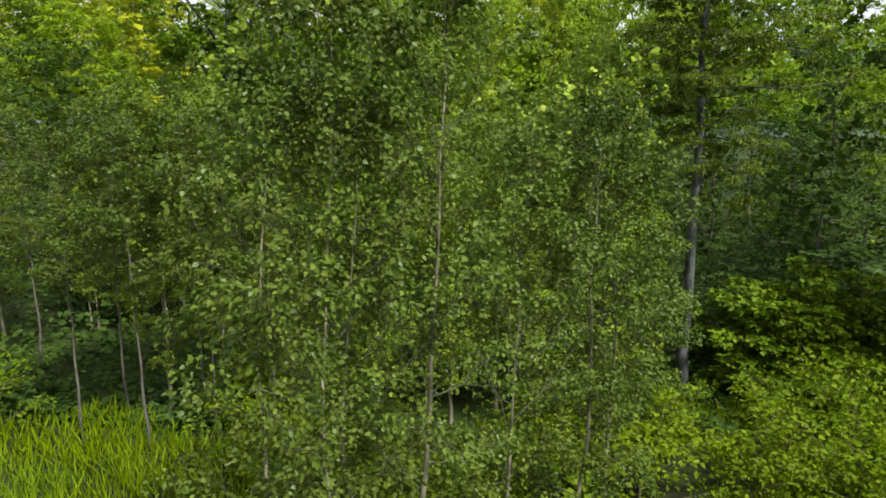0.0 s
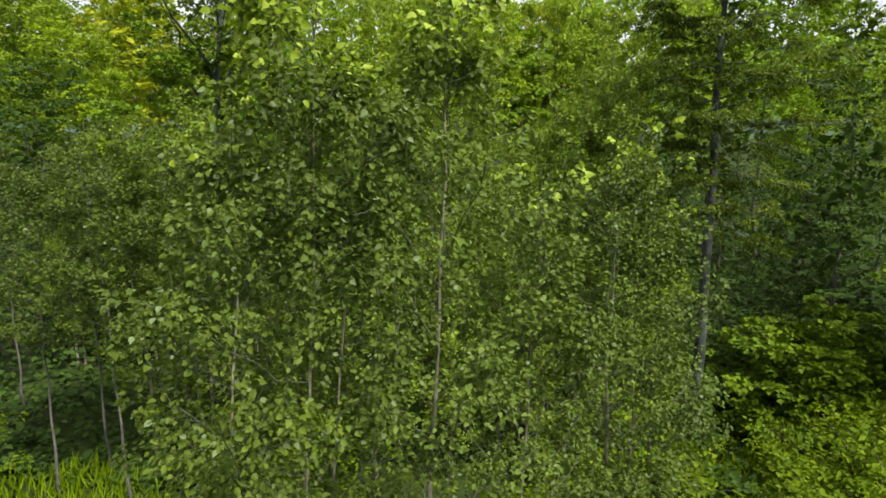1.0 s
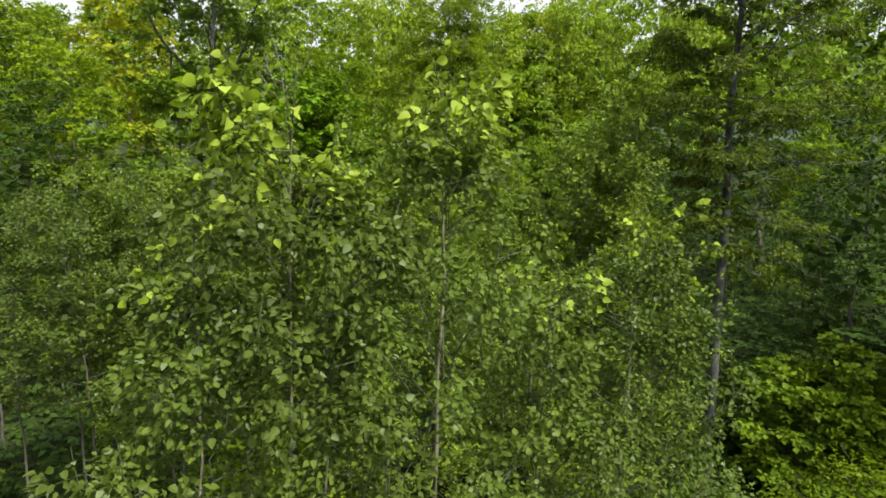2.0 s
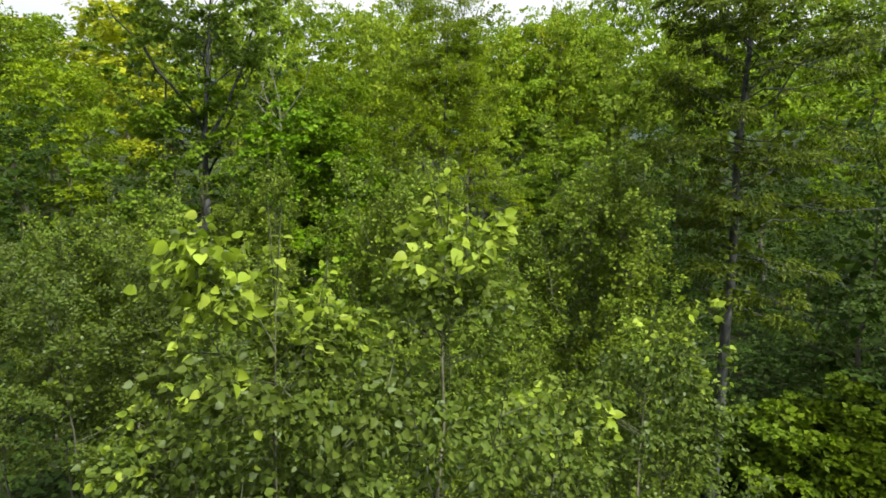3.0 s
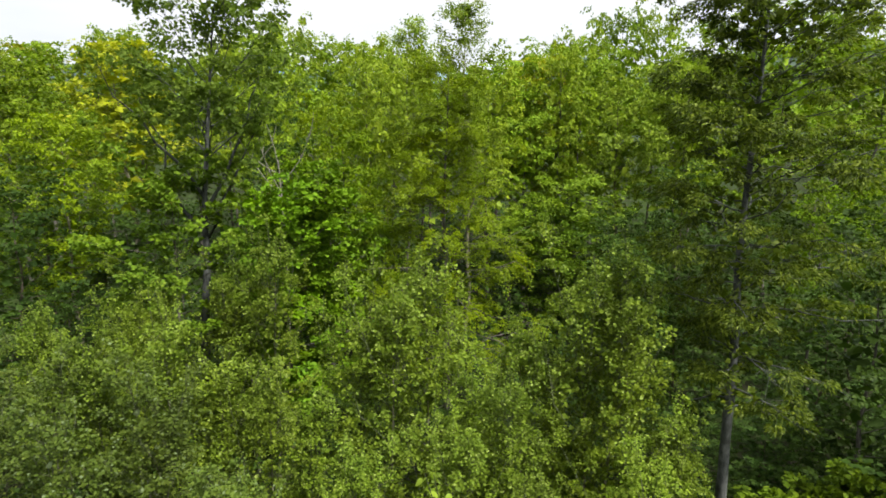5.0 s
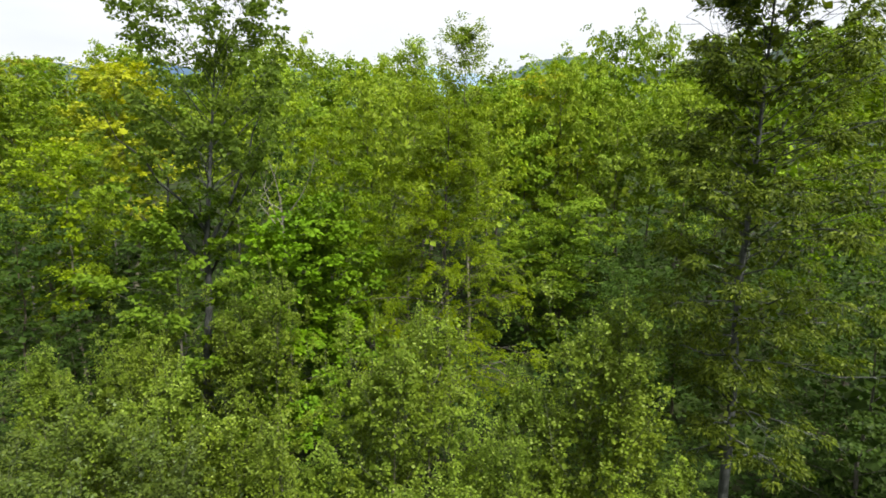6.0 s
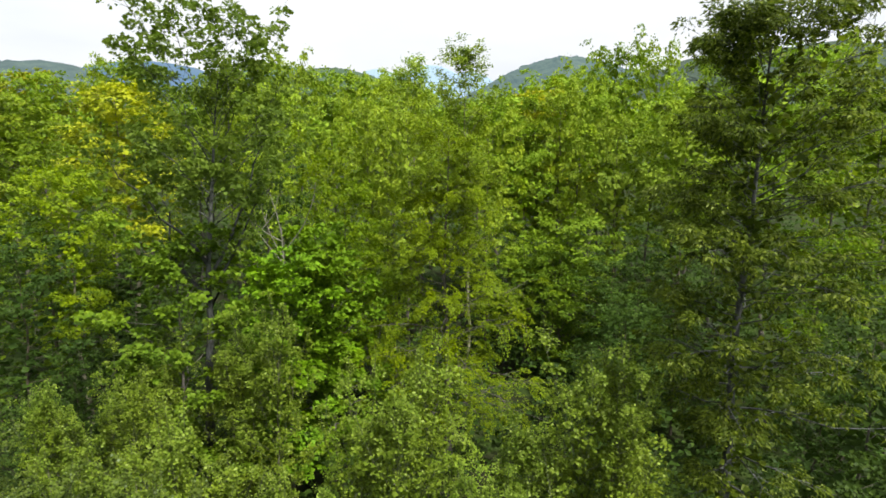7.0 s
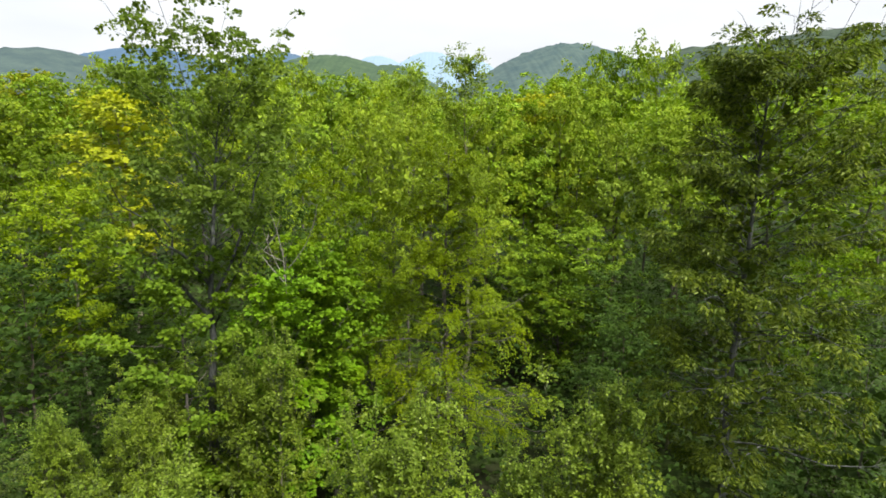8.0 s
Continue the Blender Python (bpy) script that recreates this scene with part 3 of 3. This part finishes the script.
near_sapling(16, 2.05, 7.6, 6.3, 0.7, 20, "young poplar with drooping leafy side shoots", lean=(0.2, 0.2), count=70)

# ---- the thicket of young aspens behind them ----
aspen_src = []
for k in range(6):
    gr = grow(40 + k, 7.0, (0.78, 0.9, 0.7, 0.82, 0.66, 0.95)[k], (0.16, 0.24, 0.12, 0.2, 0.16, 0.26)[k], 38, (30, 78), 0.22, 6, 0.42, 38, 0.053, 0.95, droop=0.25, flat=0.55, out=0.7, twig_up=0.4,
              trunk_r=0.04, limb_r=0.3, burst=0.3, q0=0.4, spiky=0.5, shoots=38, shoot_len=0.6, shoot_leaves=26, tuft=(0.13, 1.3, 0.5), rough_n=0.5,
              profile=lambda u: (0.4 + 0.75 * np.sin(math.pi * (0.2 + 0.55 * u))) * (1 - 0.55 * u ** 2.5), leader=0.3, lean=(0.2 * math.cos(k), 0.2 * math.sin(k)))
    aspen_src.append(tree("aspen", gr, BARK["pale"], LEAF["aspen"], "young aspen with a thin pale stem in a dense thicket", "tree", "aspens of the thicket", True, step=3, inner=(300, 0.13), young=BARK["twig"]))
# bare-stemmed aspens of the thicket; the darker poplar leaf paints in their shade
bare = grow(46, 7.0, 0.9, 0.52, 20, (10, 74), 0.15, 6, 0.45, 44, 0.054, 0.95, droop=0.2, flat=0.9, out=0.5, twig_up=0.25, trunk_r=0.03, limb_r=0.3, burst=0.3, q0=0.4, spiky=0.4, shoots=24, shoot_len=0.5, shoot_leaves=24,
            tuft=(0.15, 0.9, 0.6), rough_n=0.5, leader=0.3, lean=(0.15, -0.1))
bare_src = tree("poplar_sapling", bare, BARK["grey"], LEAF["poplar"], "young aspen with a bare lower stem, its leafy head coloured darker for shade", "tree", "bare-stemmed poplars", True, step=3, inner=(120, 0.13), young=BARK["twig"])
bare_at = [(-6.34, 12, 6.9), (-4.82, 12.1, 7.19), (-4.3, 11.3, 6.75), (-5.4, 10.8, 7.0), (-6.7, 11.0, 6.8), (-3.09, 11, 5.89), (-9.6, 14.5, 7.2)]
spots = [(-5.7, 12.5, 7.21), (-4.83, 13.3, 7.5), (-3.88, 13.4, 6.78), (-3.06, 12.9, 6.4), (-2.47, 13.4, 5.82),
         (-1.67, 14, 7.63), (-0.94, 13.8, 7.94), (-0.29, 14.2, 7.75), (0.59, 13.6, 6.76), (1.54, 14, 7.52), (2.23, 14.4, 7.74), (2.9, 14.1, 7.98),
         (3.29, 14.3, 8.32), (3.65, 13.7, 7.34), (4.25, 13, 5.96), (-1.2, 11.5, 6.12), (1.71, 11.6, 5.9), (3.01, 11.6, 5.63), 
         (0.16, 12, 5.83), (1.12, 12.6, 6.0), (-5.25, 19.2, 7.78),
         (-9.86, 17.5, 6.47), (-8.74, 18, 6.72), (-7.65, 19, 6.61), (-11.5, 16.0, 7.6)]
spots += [(-4.51, 18.6, 7.52), (-5.68, 18.8, 7.24), (-9.9, 17.2, 6.73), (-9.3, 17.6, 6.52), (-7.62, 17.0, 6.57), (-7.63, 18.2, 6.1)]
g0 = np.random.default_rng(77)
for k, (x, y, top) in enumerate(spots):
    src = aspen_src[k % 6]
    tall = (top - float(ground_z(x, y))) / 7.0
    m = stand(x, y, g0.uniform(0, 360)) @ Matrix.Diagonal((max(tall, 0.9), max(tall, 0.9), tall, 1))
    if k < 6:
        src.matrix_basis = m
    else:
        copy_thing(src, m)

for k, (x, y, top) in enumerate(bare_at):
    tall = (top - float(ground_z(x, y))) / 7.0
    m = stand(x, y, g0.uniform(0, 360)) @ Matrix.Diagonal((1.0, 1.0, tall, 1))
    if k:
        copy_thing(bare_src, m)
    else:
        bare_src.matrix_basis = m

# ---- the tall cherry with hanging leaf sprays ----
gr = grow(91, 15.6, 1.8, 0.33, 116, (-4, 52), -0.10, 8, 0.7, 96, 0.09, 0.42, droop=0.7, flat=0.4, out=1.1, trunk_r=0.14, limb_r=0.24, twig_up=0.1, burst=0.8, rough_n=0.45,
          profile=lambda u: (0.72 + 0.48 * np.sin(math.pi * (0.02 + 0.78 * u))) * (1 - 0.5 * u ** 6), lean=(-0.15, -0.5), gap=-0.36, tuft=(0.22, 0.6, 0.7), clump=0.3, clump_size=0.7, push=(0.34, -0.1), q0=0.3,
          thin=lambda h: 1 - 0.2 * np.clip((h - 0.75) / 0.2, 0, 1))
ob = tree("cherry_tree", gr, BARK["slate"], LEAF["cherry"], "tall dark cherry tree with drooping narrow leaf sprays", "tree", inner=(1800, 0.16))
ob.matrix_basis = stand(5.7, 14.3, 0)

# ---- a dead sapling, bare, at the maple's foot ----
def dead_sapling():
    g = np.random.default_rng(3)
    root = tagged(new("dead_sapling"), "bare pale dead sapling with bent branches among green leaves", "dead tree")
    x0, y0 = -4.75, 21.0
    root.matrix_basis = stand(x0, y0)
    gz = float(ground_z(x0, y0))
    t = np.linspace(0, 1, 12)
    path = np.stack([0.12 * np.sin(t * 3), 0 * t, 9.0 * t - 0.1], axis=1)
    v, f = tubes(path[None], (0.03 * (1 - 0.6 * t) + 0.003)[None], 7)
    trunk = part("trunk", smooth(mesh_np("trunk", v, f, BARK["dead"])), root)
    # where each branch leaves the stem, its tip, and how far it bows
    for k, (h, tx, ty, tz, bow) in enumerate(((8.2, 1.05, -0.1, 10.5, 0.75), (7.8, -1.05, -0.1, 9.85, 0.2), (8.6, -0.3, 0.1, 10.2, -0.4), (8.5, -0.75, -0.2, 9.35, 0.3),
                                              (8.0, -0.62, 0.0, 10.1, 0.5))):
        q = np.linspace(0, 1, 9)
        fx = 0.12 * math.sin((h + 0.1) / 9.0 * 3)
        p = np.stack([fx + (tx - fx) * (q + bow * q * (1 - q)), ty * q, h + (tz - gz - h) * (q - 0.3 * bow * q * (1 - q))], axis=1) + np.cumsum(g.normal(0, 0.014, (9, 3)), axis=0) * q[:, None]
        v, f = tubes(p[None], (0.012 * (1 - 0.75 * q) + 0.004)[None], 5)
        part("branch", smooth(mesh_np("branch", v, f, BARK["dead"])), trunk)
        if k < 5:
            side = p[5] + np.linspace(0, 1, 5)[:, None] * np.array([g.uniform(-0.45, 0.45), g.uniform(-0.2, 0.2), g.uniform(0.25, 0.6)])
            v, f = tubes(side[None], (0.010 * (1 - 0.7 * np.linspace(0, 1, 5)) + 0.002)[None], 4)
            part("branch", smooth(mesh_np("branch", v, f, BARK["dead"])), trunk)


dead_sapling()

# ---- the larger trees of the wood's edge ----
gr = grow(92, 17.9, 2.5, 0.66, 30, (34, 74), 0.10, 13, 0.85, 34, 0.12, 0.95, droop=0.4, flat=0.3, trunk_r=0.18, twig_up=0.2, burst=0.5, profile=lambda u: 1.15 - 0.45 * u, limb_r=0.3, q0=0.35,
          tuft=(0.26, 0.7, 0.4), rough_n=0.5, lean=(0.9, 0.0), forks=((0.50, 8, 58, 5.0), (0.53, 165, 64, 5.4), (0.60, 250, 62, 5.0), (0.57, 60, 64, 5.2)))
ob = tree("maple_tree", gr, BARK["slate"], LEAF["open"], "tall maple with a forked stem and an open airy top", "tree")
ob.matrix_basis = stand(-7.05, 20.6, 0)


def bough_maple(seed, x, y, height, radius, leaf, label, group=""):
    """A smaller broad-leaved tree whose leaves lie in spreading layered tufts."""
    gr = grow(seed, height, radius, 0.14, 46, (2, 56), 0.06, 7, 0.7, 46, 0.13, 0.95, droop=0.25, flat=1.1, out=0.5, trunk_r=0.09, twig_up=0.08, burst=0.4, limb_r=0.3, q0=0.35, rough_n=0.4,
              tuft=(0.26, 0.5, 0.7), stretch=0.5, sag=0.35, profile=lambda u: np.sin(math.pi * (0.25 + 0.62 * u)) ** 0.7)
    ob = tree("maple_tree", gr, BARK["grey"], leaf, label, "tree", group, inner=(260, 0.22))
    ob.matrix_basis = stand(x, y, seed * 37)
    return ob


bough_maple(401, -7.5, 20.0, 10.0, 1.9, LEAF["maple_shade"], "maple with layered boughs below a taller one, leaves darkened for shade")
bough_maple(402, -4.7, 20.7, 8.6, 1.45, LEAF["green"], "bright green young maple behind a dead sapling")
bough_maple(403, -3.55, 21.7, 9.2, 1.15, LEAF["green"], "slender fresh green maple at the wood's edge")

bough_maple(404, 7.9, 14.7, 2.9, 1.35, LEAF["maple_shade"], "low spreading maple in the shade of a cherry")
bough_maple(405, 9.7, 15.1, 3.2, 1.4, LEAF["maple_shade"], "bushy shaded maple with layered leaves")

gr = grow(93, 12.3, 2.9, 0.14, 80, (14, 46), -0.26, 11, 0.95, 74, 0.078, 0.62, droop=0.4, flat=1.2, trunk_r=0.13, twig_up=-0.02, rough_n=0.35, burst=0.4,
          tuft=(0.17, 0.5, 0.6), stretch=1.7, sag=0.24, profile=lambda u: 1.08 - 0.78 * u ** 1.1, limb_r=0.25, q0=0.2)
ob = tree("beech_tree", gr, BARK["grey"], LEAF["beech"], "yellow-green beech with flat feathery boughs", "tree", inner=(900, 0.18))
ob.matrix_basis = stand(0.2, 24.0, 100)

gr = grow(94, 7.7, 2.7, 0.08, 52, (15, 62), 0.1, 7, 0.8, 60, 0.12, 0.6, droop=0.2, flat=1.0, trunk_r=0.1, burst=0.4, tuft=(0.30, 0.8, 0.5), rough_n=0.45)
ob = tree("ash_tree", gr, BARK["grey"], LEAF["ash"], "rounded bluish-green young ash", "tree", inner=(600, 0.22))
ob.matrix_basis = stand(5.6, 32.0, 0)

# ---- the wood behind: several kinds, each grown once or twice and set many times ----
WOOD, BACK, LOW = [], [], []
kinds = [("maple", "maple_tree", "maple with a rounded green crown in the wood", "grey"), ("yellow", "birch_tree", "birch with a yellowing crown in the wood", "pale"),
         ("oak", "oak_tree", "oak with a dull green crown in the wood", "brown"), ("beech", "beech_tree", "beech with a light green crown in the wood", "grey"),
         ("ash", "ash_tree", "ash with a bluish-green crown in the wood", "grey"), ("maple", "maple_tree", "tall maple with an uneven crown in the wood", "grey")]
for k, (lf, nm, lab, bk) in enumerate(kinds):
    # BACK takes the leaf copies brightened for full light
    for store, per, size in ((WOOD, 50, 0.118), (BACK, 28, 0.155), (LOW, 28, 0.155)):
        gr = grow(120 + k, 14.0, (2.6, 2.0, 2.9, 2.6, 2.3, 2.2)[k], (0.25, 0.35, 0.2, 0.2, 0.25, 0.3)[k] if store is WOOD else 0.4 if store is BACK else 0.1, 40, (4, 40 if store is BACK else 54), 0.08, 5, 1.0, per, size, 1.0, droop=0.4, flat=0.55, out=0.8,
                  trunk_r=0.12, wob=0.05, gap=-0.22, leader=0.2, q0=0.5, burst=0.4, limb_r=0.3, rough_n=0.4, tuft=(0.36, 0.42, 0.7) if store is LOW else (0.36, 0.65, 0.6), stretch=0.7 if store is LOW else 0.4, sag=0.3, profile=lambda u: np.sin(math.pi * (0.22 + 0.7 * u)) ** 0.6)
        # LOW trees all take the one leaf colour darkened for shade
        store.append(tree("hemlock_tree" if store is LOW else nm, gr, BARK[bk], LEAF["shade_dark"] if store is LOW else (CANOPY_LIT if store is BACK else LEAF)[lf], lab if store is WOOD else "low-boughed dark tree, the wood's shade put into its leaf colour" if store is LOW else lab.replace("in the wood", "deep in the wood"), "tree", "trees of the wood", False, inner=(420, 0.34) if store is WOOD else (260, 0.45)))
placed = [(-16.2, 28, 12.2, 2, 2.2), (-13.9, 26, 11.0, 1, 1.7), (-15.8, 34, 14.2, 1, 2.0), (-15.0, 30, 12.8, 2, 1.6), (-22.2, 36, 12.9, 5, 2.4), (-16.3, 38, 13.2, 2, 2.0),
          (-13.3, 22, 9.2, 12, 2.2), (-11.3, 21, 8.4, 12, 1.6), (-10.8, 25, 8.6, 12, 2.0), (-11.4, 19, 7.7, 12, 1.6), (-8.2, 34, 13.5, 3, 2.0), (-8.4, 40, 15.0, 3, 2.2),
          (-5.3, 30, 12.1, 3, 1.7), (-8.3, 30, 12.7, 2, 1.8), (-3.5, 33, 12.9, 3, 2.0), (-3.8, 27, 10.9, 0, 1.7), (-5.9, 25.4, 11.2, 14, 1.3),
          (-2.6, 24.8, 11.2, 0, 1.5), (-1.6, 31, 12.3, 3, 2.2), (2.2, 34, 12.0, 3, 2.0), (5.5, 42, 14.2, 1, 2.2), (6.3, 38, 13.5, 3, 2.0), (4.6, 38, 10.6, 0, 1.9), (8.0, 40, 13.6, 0, 2.2), (9.4, 41, 14.6, 3, 2.0), (3.9, 39, 13.6, 0, 1.9),
          (10.7, 42, 16.4, 0, 2.2), (7.0, 44, 14.4, 5, 2.4), (8.6, 46, 14.9, 3, 2.4), (13.4, 44, 15.9, 3, 2.2), (12.9, 37, 12.6, 5, 2.4), (7.4, 30.5, 10.8, 12, 2.0), (6.7, 25, 10.4, 12, 1.9), 
          (11.7, 20, 11.1, 12, 2.2), (18.4, 30, 14.1, 5, 2.8), (22.8, 40, 15.9, 3, 3.0), (16.1, 40, 15.7, 0, 2.6), (18.0, 37, 15.9, 0, 2.8),
          (10.4, 30, 14.3, 12, 2.2), (10.5, 19, 9.7, 12, 2.0), (9.9, 16.5, 9.0, 10, 1.8), (10.2, 24, 12.3, 12, 2.4), (14.9, 27, 11.7, 0, 2.4), (-15.9, 24, 11.1, 2, 2.4),
          (-23.4, 34, 13.5, 3, 2.8), (16.2, 24, 11.1, 0, 2.6)]
deep = [(-26.7, 46, 15.6, 5, 2.6), (-23.3, 47, 16.0, 3, 2.2), (-20.6, 47, 15.4, 5, 2.2), (-6.7, 43, 14.3, 5, 2.4), (-5.1, 44, 14.2, 3, 2.2), (-3.5, 47, 14.6, 3, 2.6),
          (-1.3, 42, 13.7, 3, 2.4), (1.7, 45, 12.7, 5, 2.4), (-17.6, 48, 15.5, 0, 2.8), (-14.2, 46, 15.1, 3, 2.4), (-13.3, 50, 15.8, 5, 2.6)]
placed += [(-10.6, 25, 6.1, 2, 1.8), (6.9, 26, 8.2, 12, 2.2), (4.2, 33.5, 5.4, 5, 2.0), (-2.1, 30, 7.6, 2, 2.2), (5.2, 23, 7.9, 12, 1.6), (-15.8, 29, 7.8, 2, 2.4), (-13.8, 30, 6.4, 5, 2.0), (6.2, 33, 7.6, 0, 2.2), (-4.9, 27, 8.0, 5, 1.8)]
placed += [(7.6, 27, 8.9, 12, 2.4), (8.8, 30.5, 10.6, 12, 2.0), (9.2, 26.5, 9.6, 12, 1.8), (15.6, 30.5, 11.5, 12, 2.4)]
# two unseen trees outside the view, added to block light from the right
placed += [(11.2, 12.0, 12.0, 12, 2.4), (13.0, 15.0, 14.0, 15, 2.8)]
# low trees under the tall ones, their shade painted as dark leaves
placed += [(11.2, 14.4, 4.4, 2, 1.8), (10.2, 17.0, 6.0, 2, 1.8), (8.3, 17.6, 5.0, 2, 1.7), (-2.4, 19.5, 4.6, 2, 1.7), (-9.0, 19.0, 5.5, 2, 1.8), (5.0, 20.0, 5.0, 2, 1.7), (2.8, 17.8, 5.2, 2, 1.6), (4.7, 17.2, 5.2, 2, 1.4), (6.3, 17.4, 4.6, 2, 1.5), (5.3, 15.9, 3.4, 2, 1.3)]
g1 = np.random.default_rng(5)
for k in range(15):
    y = 52 + g1.uniform(-4, 4)
    x = (k - 7) / 14 * 1.6 * y + g1.uniform(-2, 2)
    top = g1.uniform(14.2, 15.7) + 0.02 * (y - 43) - 2.2 * math.exp(-((x - 0.07 * y) / 5) ** 2)
    deep.append((x, y, top, int(g1.integers(0, 6)), 2.6))
deep += [(8.9, 35.5, 12.0, 2, 2.2), (11.8, 34, 12.6, 2, 2.2), (13.6, 38.5, 13.6, 0, 2.4), (2.6, 39, 12.6, 5, 2.2)]
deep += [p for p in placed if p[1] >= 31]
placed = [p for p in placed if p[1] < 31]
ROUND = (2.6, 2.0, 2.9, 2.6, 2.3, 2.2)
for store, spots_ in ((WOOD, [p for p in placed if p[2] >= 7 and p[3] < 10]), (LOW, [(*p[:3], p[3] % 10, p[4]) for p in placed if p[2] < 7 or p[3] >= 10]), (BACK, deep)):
    used = set()
    for x, y, top, k, r in spots_:
        wide = r / ROUND[k]
        m = stand(x, y, g1.uniform(0, 360)) @ Matrix.Diagonal((wide, wide, (top - float(ground_z(x, y))) / 14.0, 1))
        if k not in used:
            used.add(k)
            store[k].matrix_basis = m
        else:
            copy_thing(store[k], m)

    for k, ob in enumerate(store):
        if k not in used:
            for o in (*ob.children_recursive, ob):
                bpy.data.objects.remove(o)

# ---- thin trees that stand above the rest ----
for seed, x, y, top in ((301, 1.0, 33.0, 16.2), (302, -1.45, 37.0, 15.7)):
    gr = grow(seed, top, 1.5, 0.5, 26, (25, 66), 0.1, 6, 0.75, 52, 0.12, 0.8, droop=0.3, flat=0.9, trunk_r=0.09, spread=0.16, thick=0.08, bunch=2.2, burst=0.3, wob=0.08, leader=0.3)
    ob = tree("birch_tree", gr, BARK["pale"], CANOPY_LIT["oak"], "slender birch with a sparse airy crown above the wood", "tree", "slender birches")
    ob.matrix_basis = stand(x, y, seed * 40)

# ---- far woods, too many to count ----
def far_woods():
    g = np.random.default_rng(9)
    n = 760
    y = 57 + 270 * g.random(n) ** 1.6 ; x = g.uniform(-0.85, 0.85, n) * y
    top = g.uniform(13, 15.5, n)
    per = 80
    pos = np.stack([np.repeat(x, per), np.repeat(y, per), np.zeros(n * per)], axis=1)
    d = unit(g.normal(0, 1, (n * per, 3))); d[:, 2] = np.abs(d[:, 2])
    pos += d * np.array([2.8, 2.8, 5.0]) * g.uniform(0.75, 1.1, (n * per, 1))
    pos[:, 2] += np.repeat(top - 5.0, per)
    v, f = diamonds(pos, d + g.normal(0, 0.6, d.shape), d + np.array([0, 0, 0.8]), g.uniform(0.35, 0.75, n * per) * (0.5 + pos[:, 1] / 180), 0.9)
    tagged(new("far_woods", mesh_np("far_woods", v, f, CANOPY_LIT["maple"])), "green treetops of the far wood", "woods", kind="stuff")


far_woods()

# ---- undergrowth ----
SHRUB = []
for k in range(3):
    gr = grow(200 + k, 1.5, 0.9, 0.05, 16, (20, 70), 0.1, 5, 0.4, 20, 0.085, 0.6, droop=0.3, flat=1.0, trunk_r=0.02, spread=0.12, thick=0.05)
    SHRUB.append(tree("shrub", gr, BARK["brown"], LEAF["shrub"], "low bright yellow-green shrub in the grass", "shrub", "shrubs of the undergrowth", False))
g2 = np.random.default_rng(21)
bush = [(7.5, 13.4, 1.2), (8.8, 12.8, 1.1), (6.6, 12.2, 0.9), (9.8, 13.6, 1.35), (7.8, 11.4, 1.4), (9.0, 10.6, 1.4), (6.2, 10.2, 1.1), (5.0, 9.4, 1.0), (6.9, 9.0, 1.6), (-2.4, 9.8, 1.1), (-1.2, 8.6, 1.2), (0.4, 9.2, 1.2), (1.8, 9.6, 1.3), (3.2, 9.4, 1.2), (-3.4, 10.8, 1.0), (-0.6, 7.4, 1.3), (2.6, 10.8, 1.2), (4.4, 11.4, 1.1), (11.0, 12.4, 1.3), (-8.6, 10.6, 1.1), (-9.6, 11.4, 1.2), (-3.6, 12.2, 1.3), (-2.2, 11.4, 1.3)]
for k, (x, y, s) in enumerate(bush):
    m = stand(x, y, g2.uniform(0, 360), s)
    if k < 3:
        SHRUB[k].matrix_basis = m
    else:
        copy_thing(SHRUB[k % 3], m)


def undergrowth():
    """The low leafy growth of the wood's floor, in mounds."""
    g = np.random.default_rng(61)
    n = 46000
    y = 11.5 + 65 * g.random(n) ** 1.7
    x = g.uniform(-0.85, 0.85, n) * y
    keep = (y > 13) | (np.abs(x) > 2.5)
    x, y = x[keep], y[keep]
    n = len(x)
    hump = 0.5 + 0.5 * np.sin(x * 0.9 + np.sin(y * 0.6) * 1.7) * np.cos(y * 0.8 + 0.6 * np.sin(x * 0.5))
    z = ground_z(x, y) + g.random(n) ** 0.8 * (0.5 + 2.6 * hump) * np.clip((y - 12) / 8, 0.25, 1.0)
    ax = np.stack([g.normal(0, 1, n), g.normal(0, 1, n), g.normal(-0.1, 0.4, n)], axis=1)
    nm = np.stack([g.normal(0, 0.5, n), g.normal(-0.2, 0.5, n), np.ones(n)], axis=1)
    v, f = diamonds(np.stack([x, y, z], axis=1), ax, nm, g.uniform(0.12, 0.27, n) * (0.6 + y / 40), 0.7)
    # the same shade-darkened leaf colour fills the gaps near the floor
    tagged(new("undergrowth", mesh_np("undergrowth", v, f, LEAF["shade_dark"])), "leafy undergrowth on the floor of the wood, coloured dark for shade", "undergrowth", kind="stuff")


undergrowth()


def grass():
    g = np.random.default_rng(31)
    n = 58000
    x, y = g.uniform(-14, 15, n), np.concatenate([g.uniform(5.5, 15, n - 16000), g.uniform(-7, 5.5, 16000)])
    far = np.where(x < -2, 11.6, np.where(x > 5, 14.0, 9.0)) + 0.5 * np.sin(x * 1.7)
    x, y = x[y < far], y[y < far]
    n = len(x)
    pos = np.stack([x, y, ground_z(x, y)], axis=1)
    axis = np.stack([g.normal(0, 0.35, n), g.normal(0, 0.35, n), np.ones(n)], axis=1)
    v, f = diamonds(pos, axis, g.normal(0, 1, (n, 3)), g.uniform(0.18, 0.55, n), 0.06, 0.02)
    tagged(new("grass", mesh_np("grass", v, f, LEAF["grass"])), "tall bright green grass between the saplings", "grass", kind="stuff")


grass()
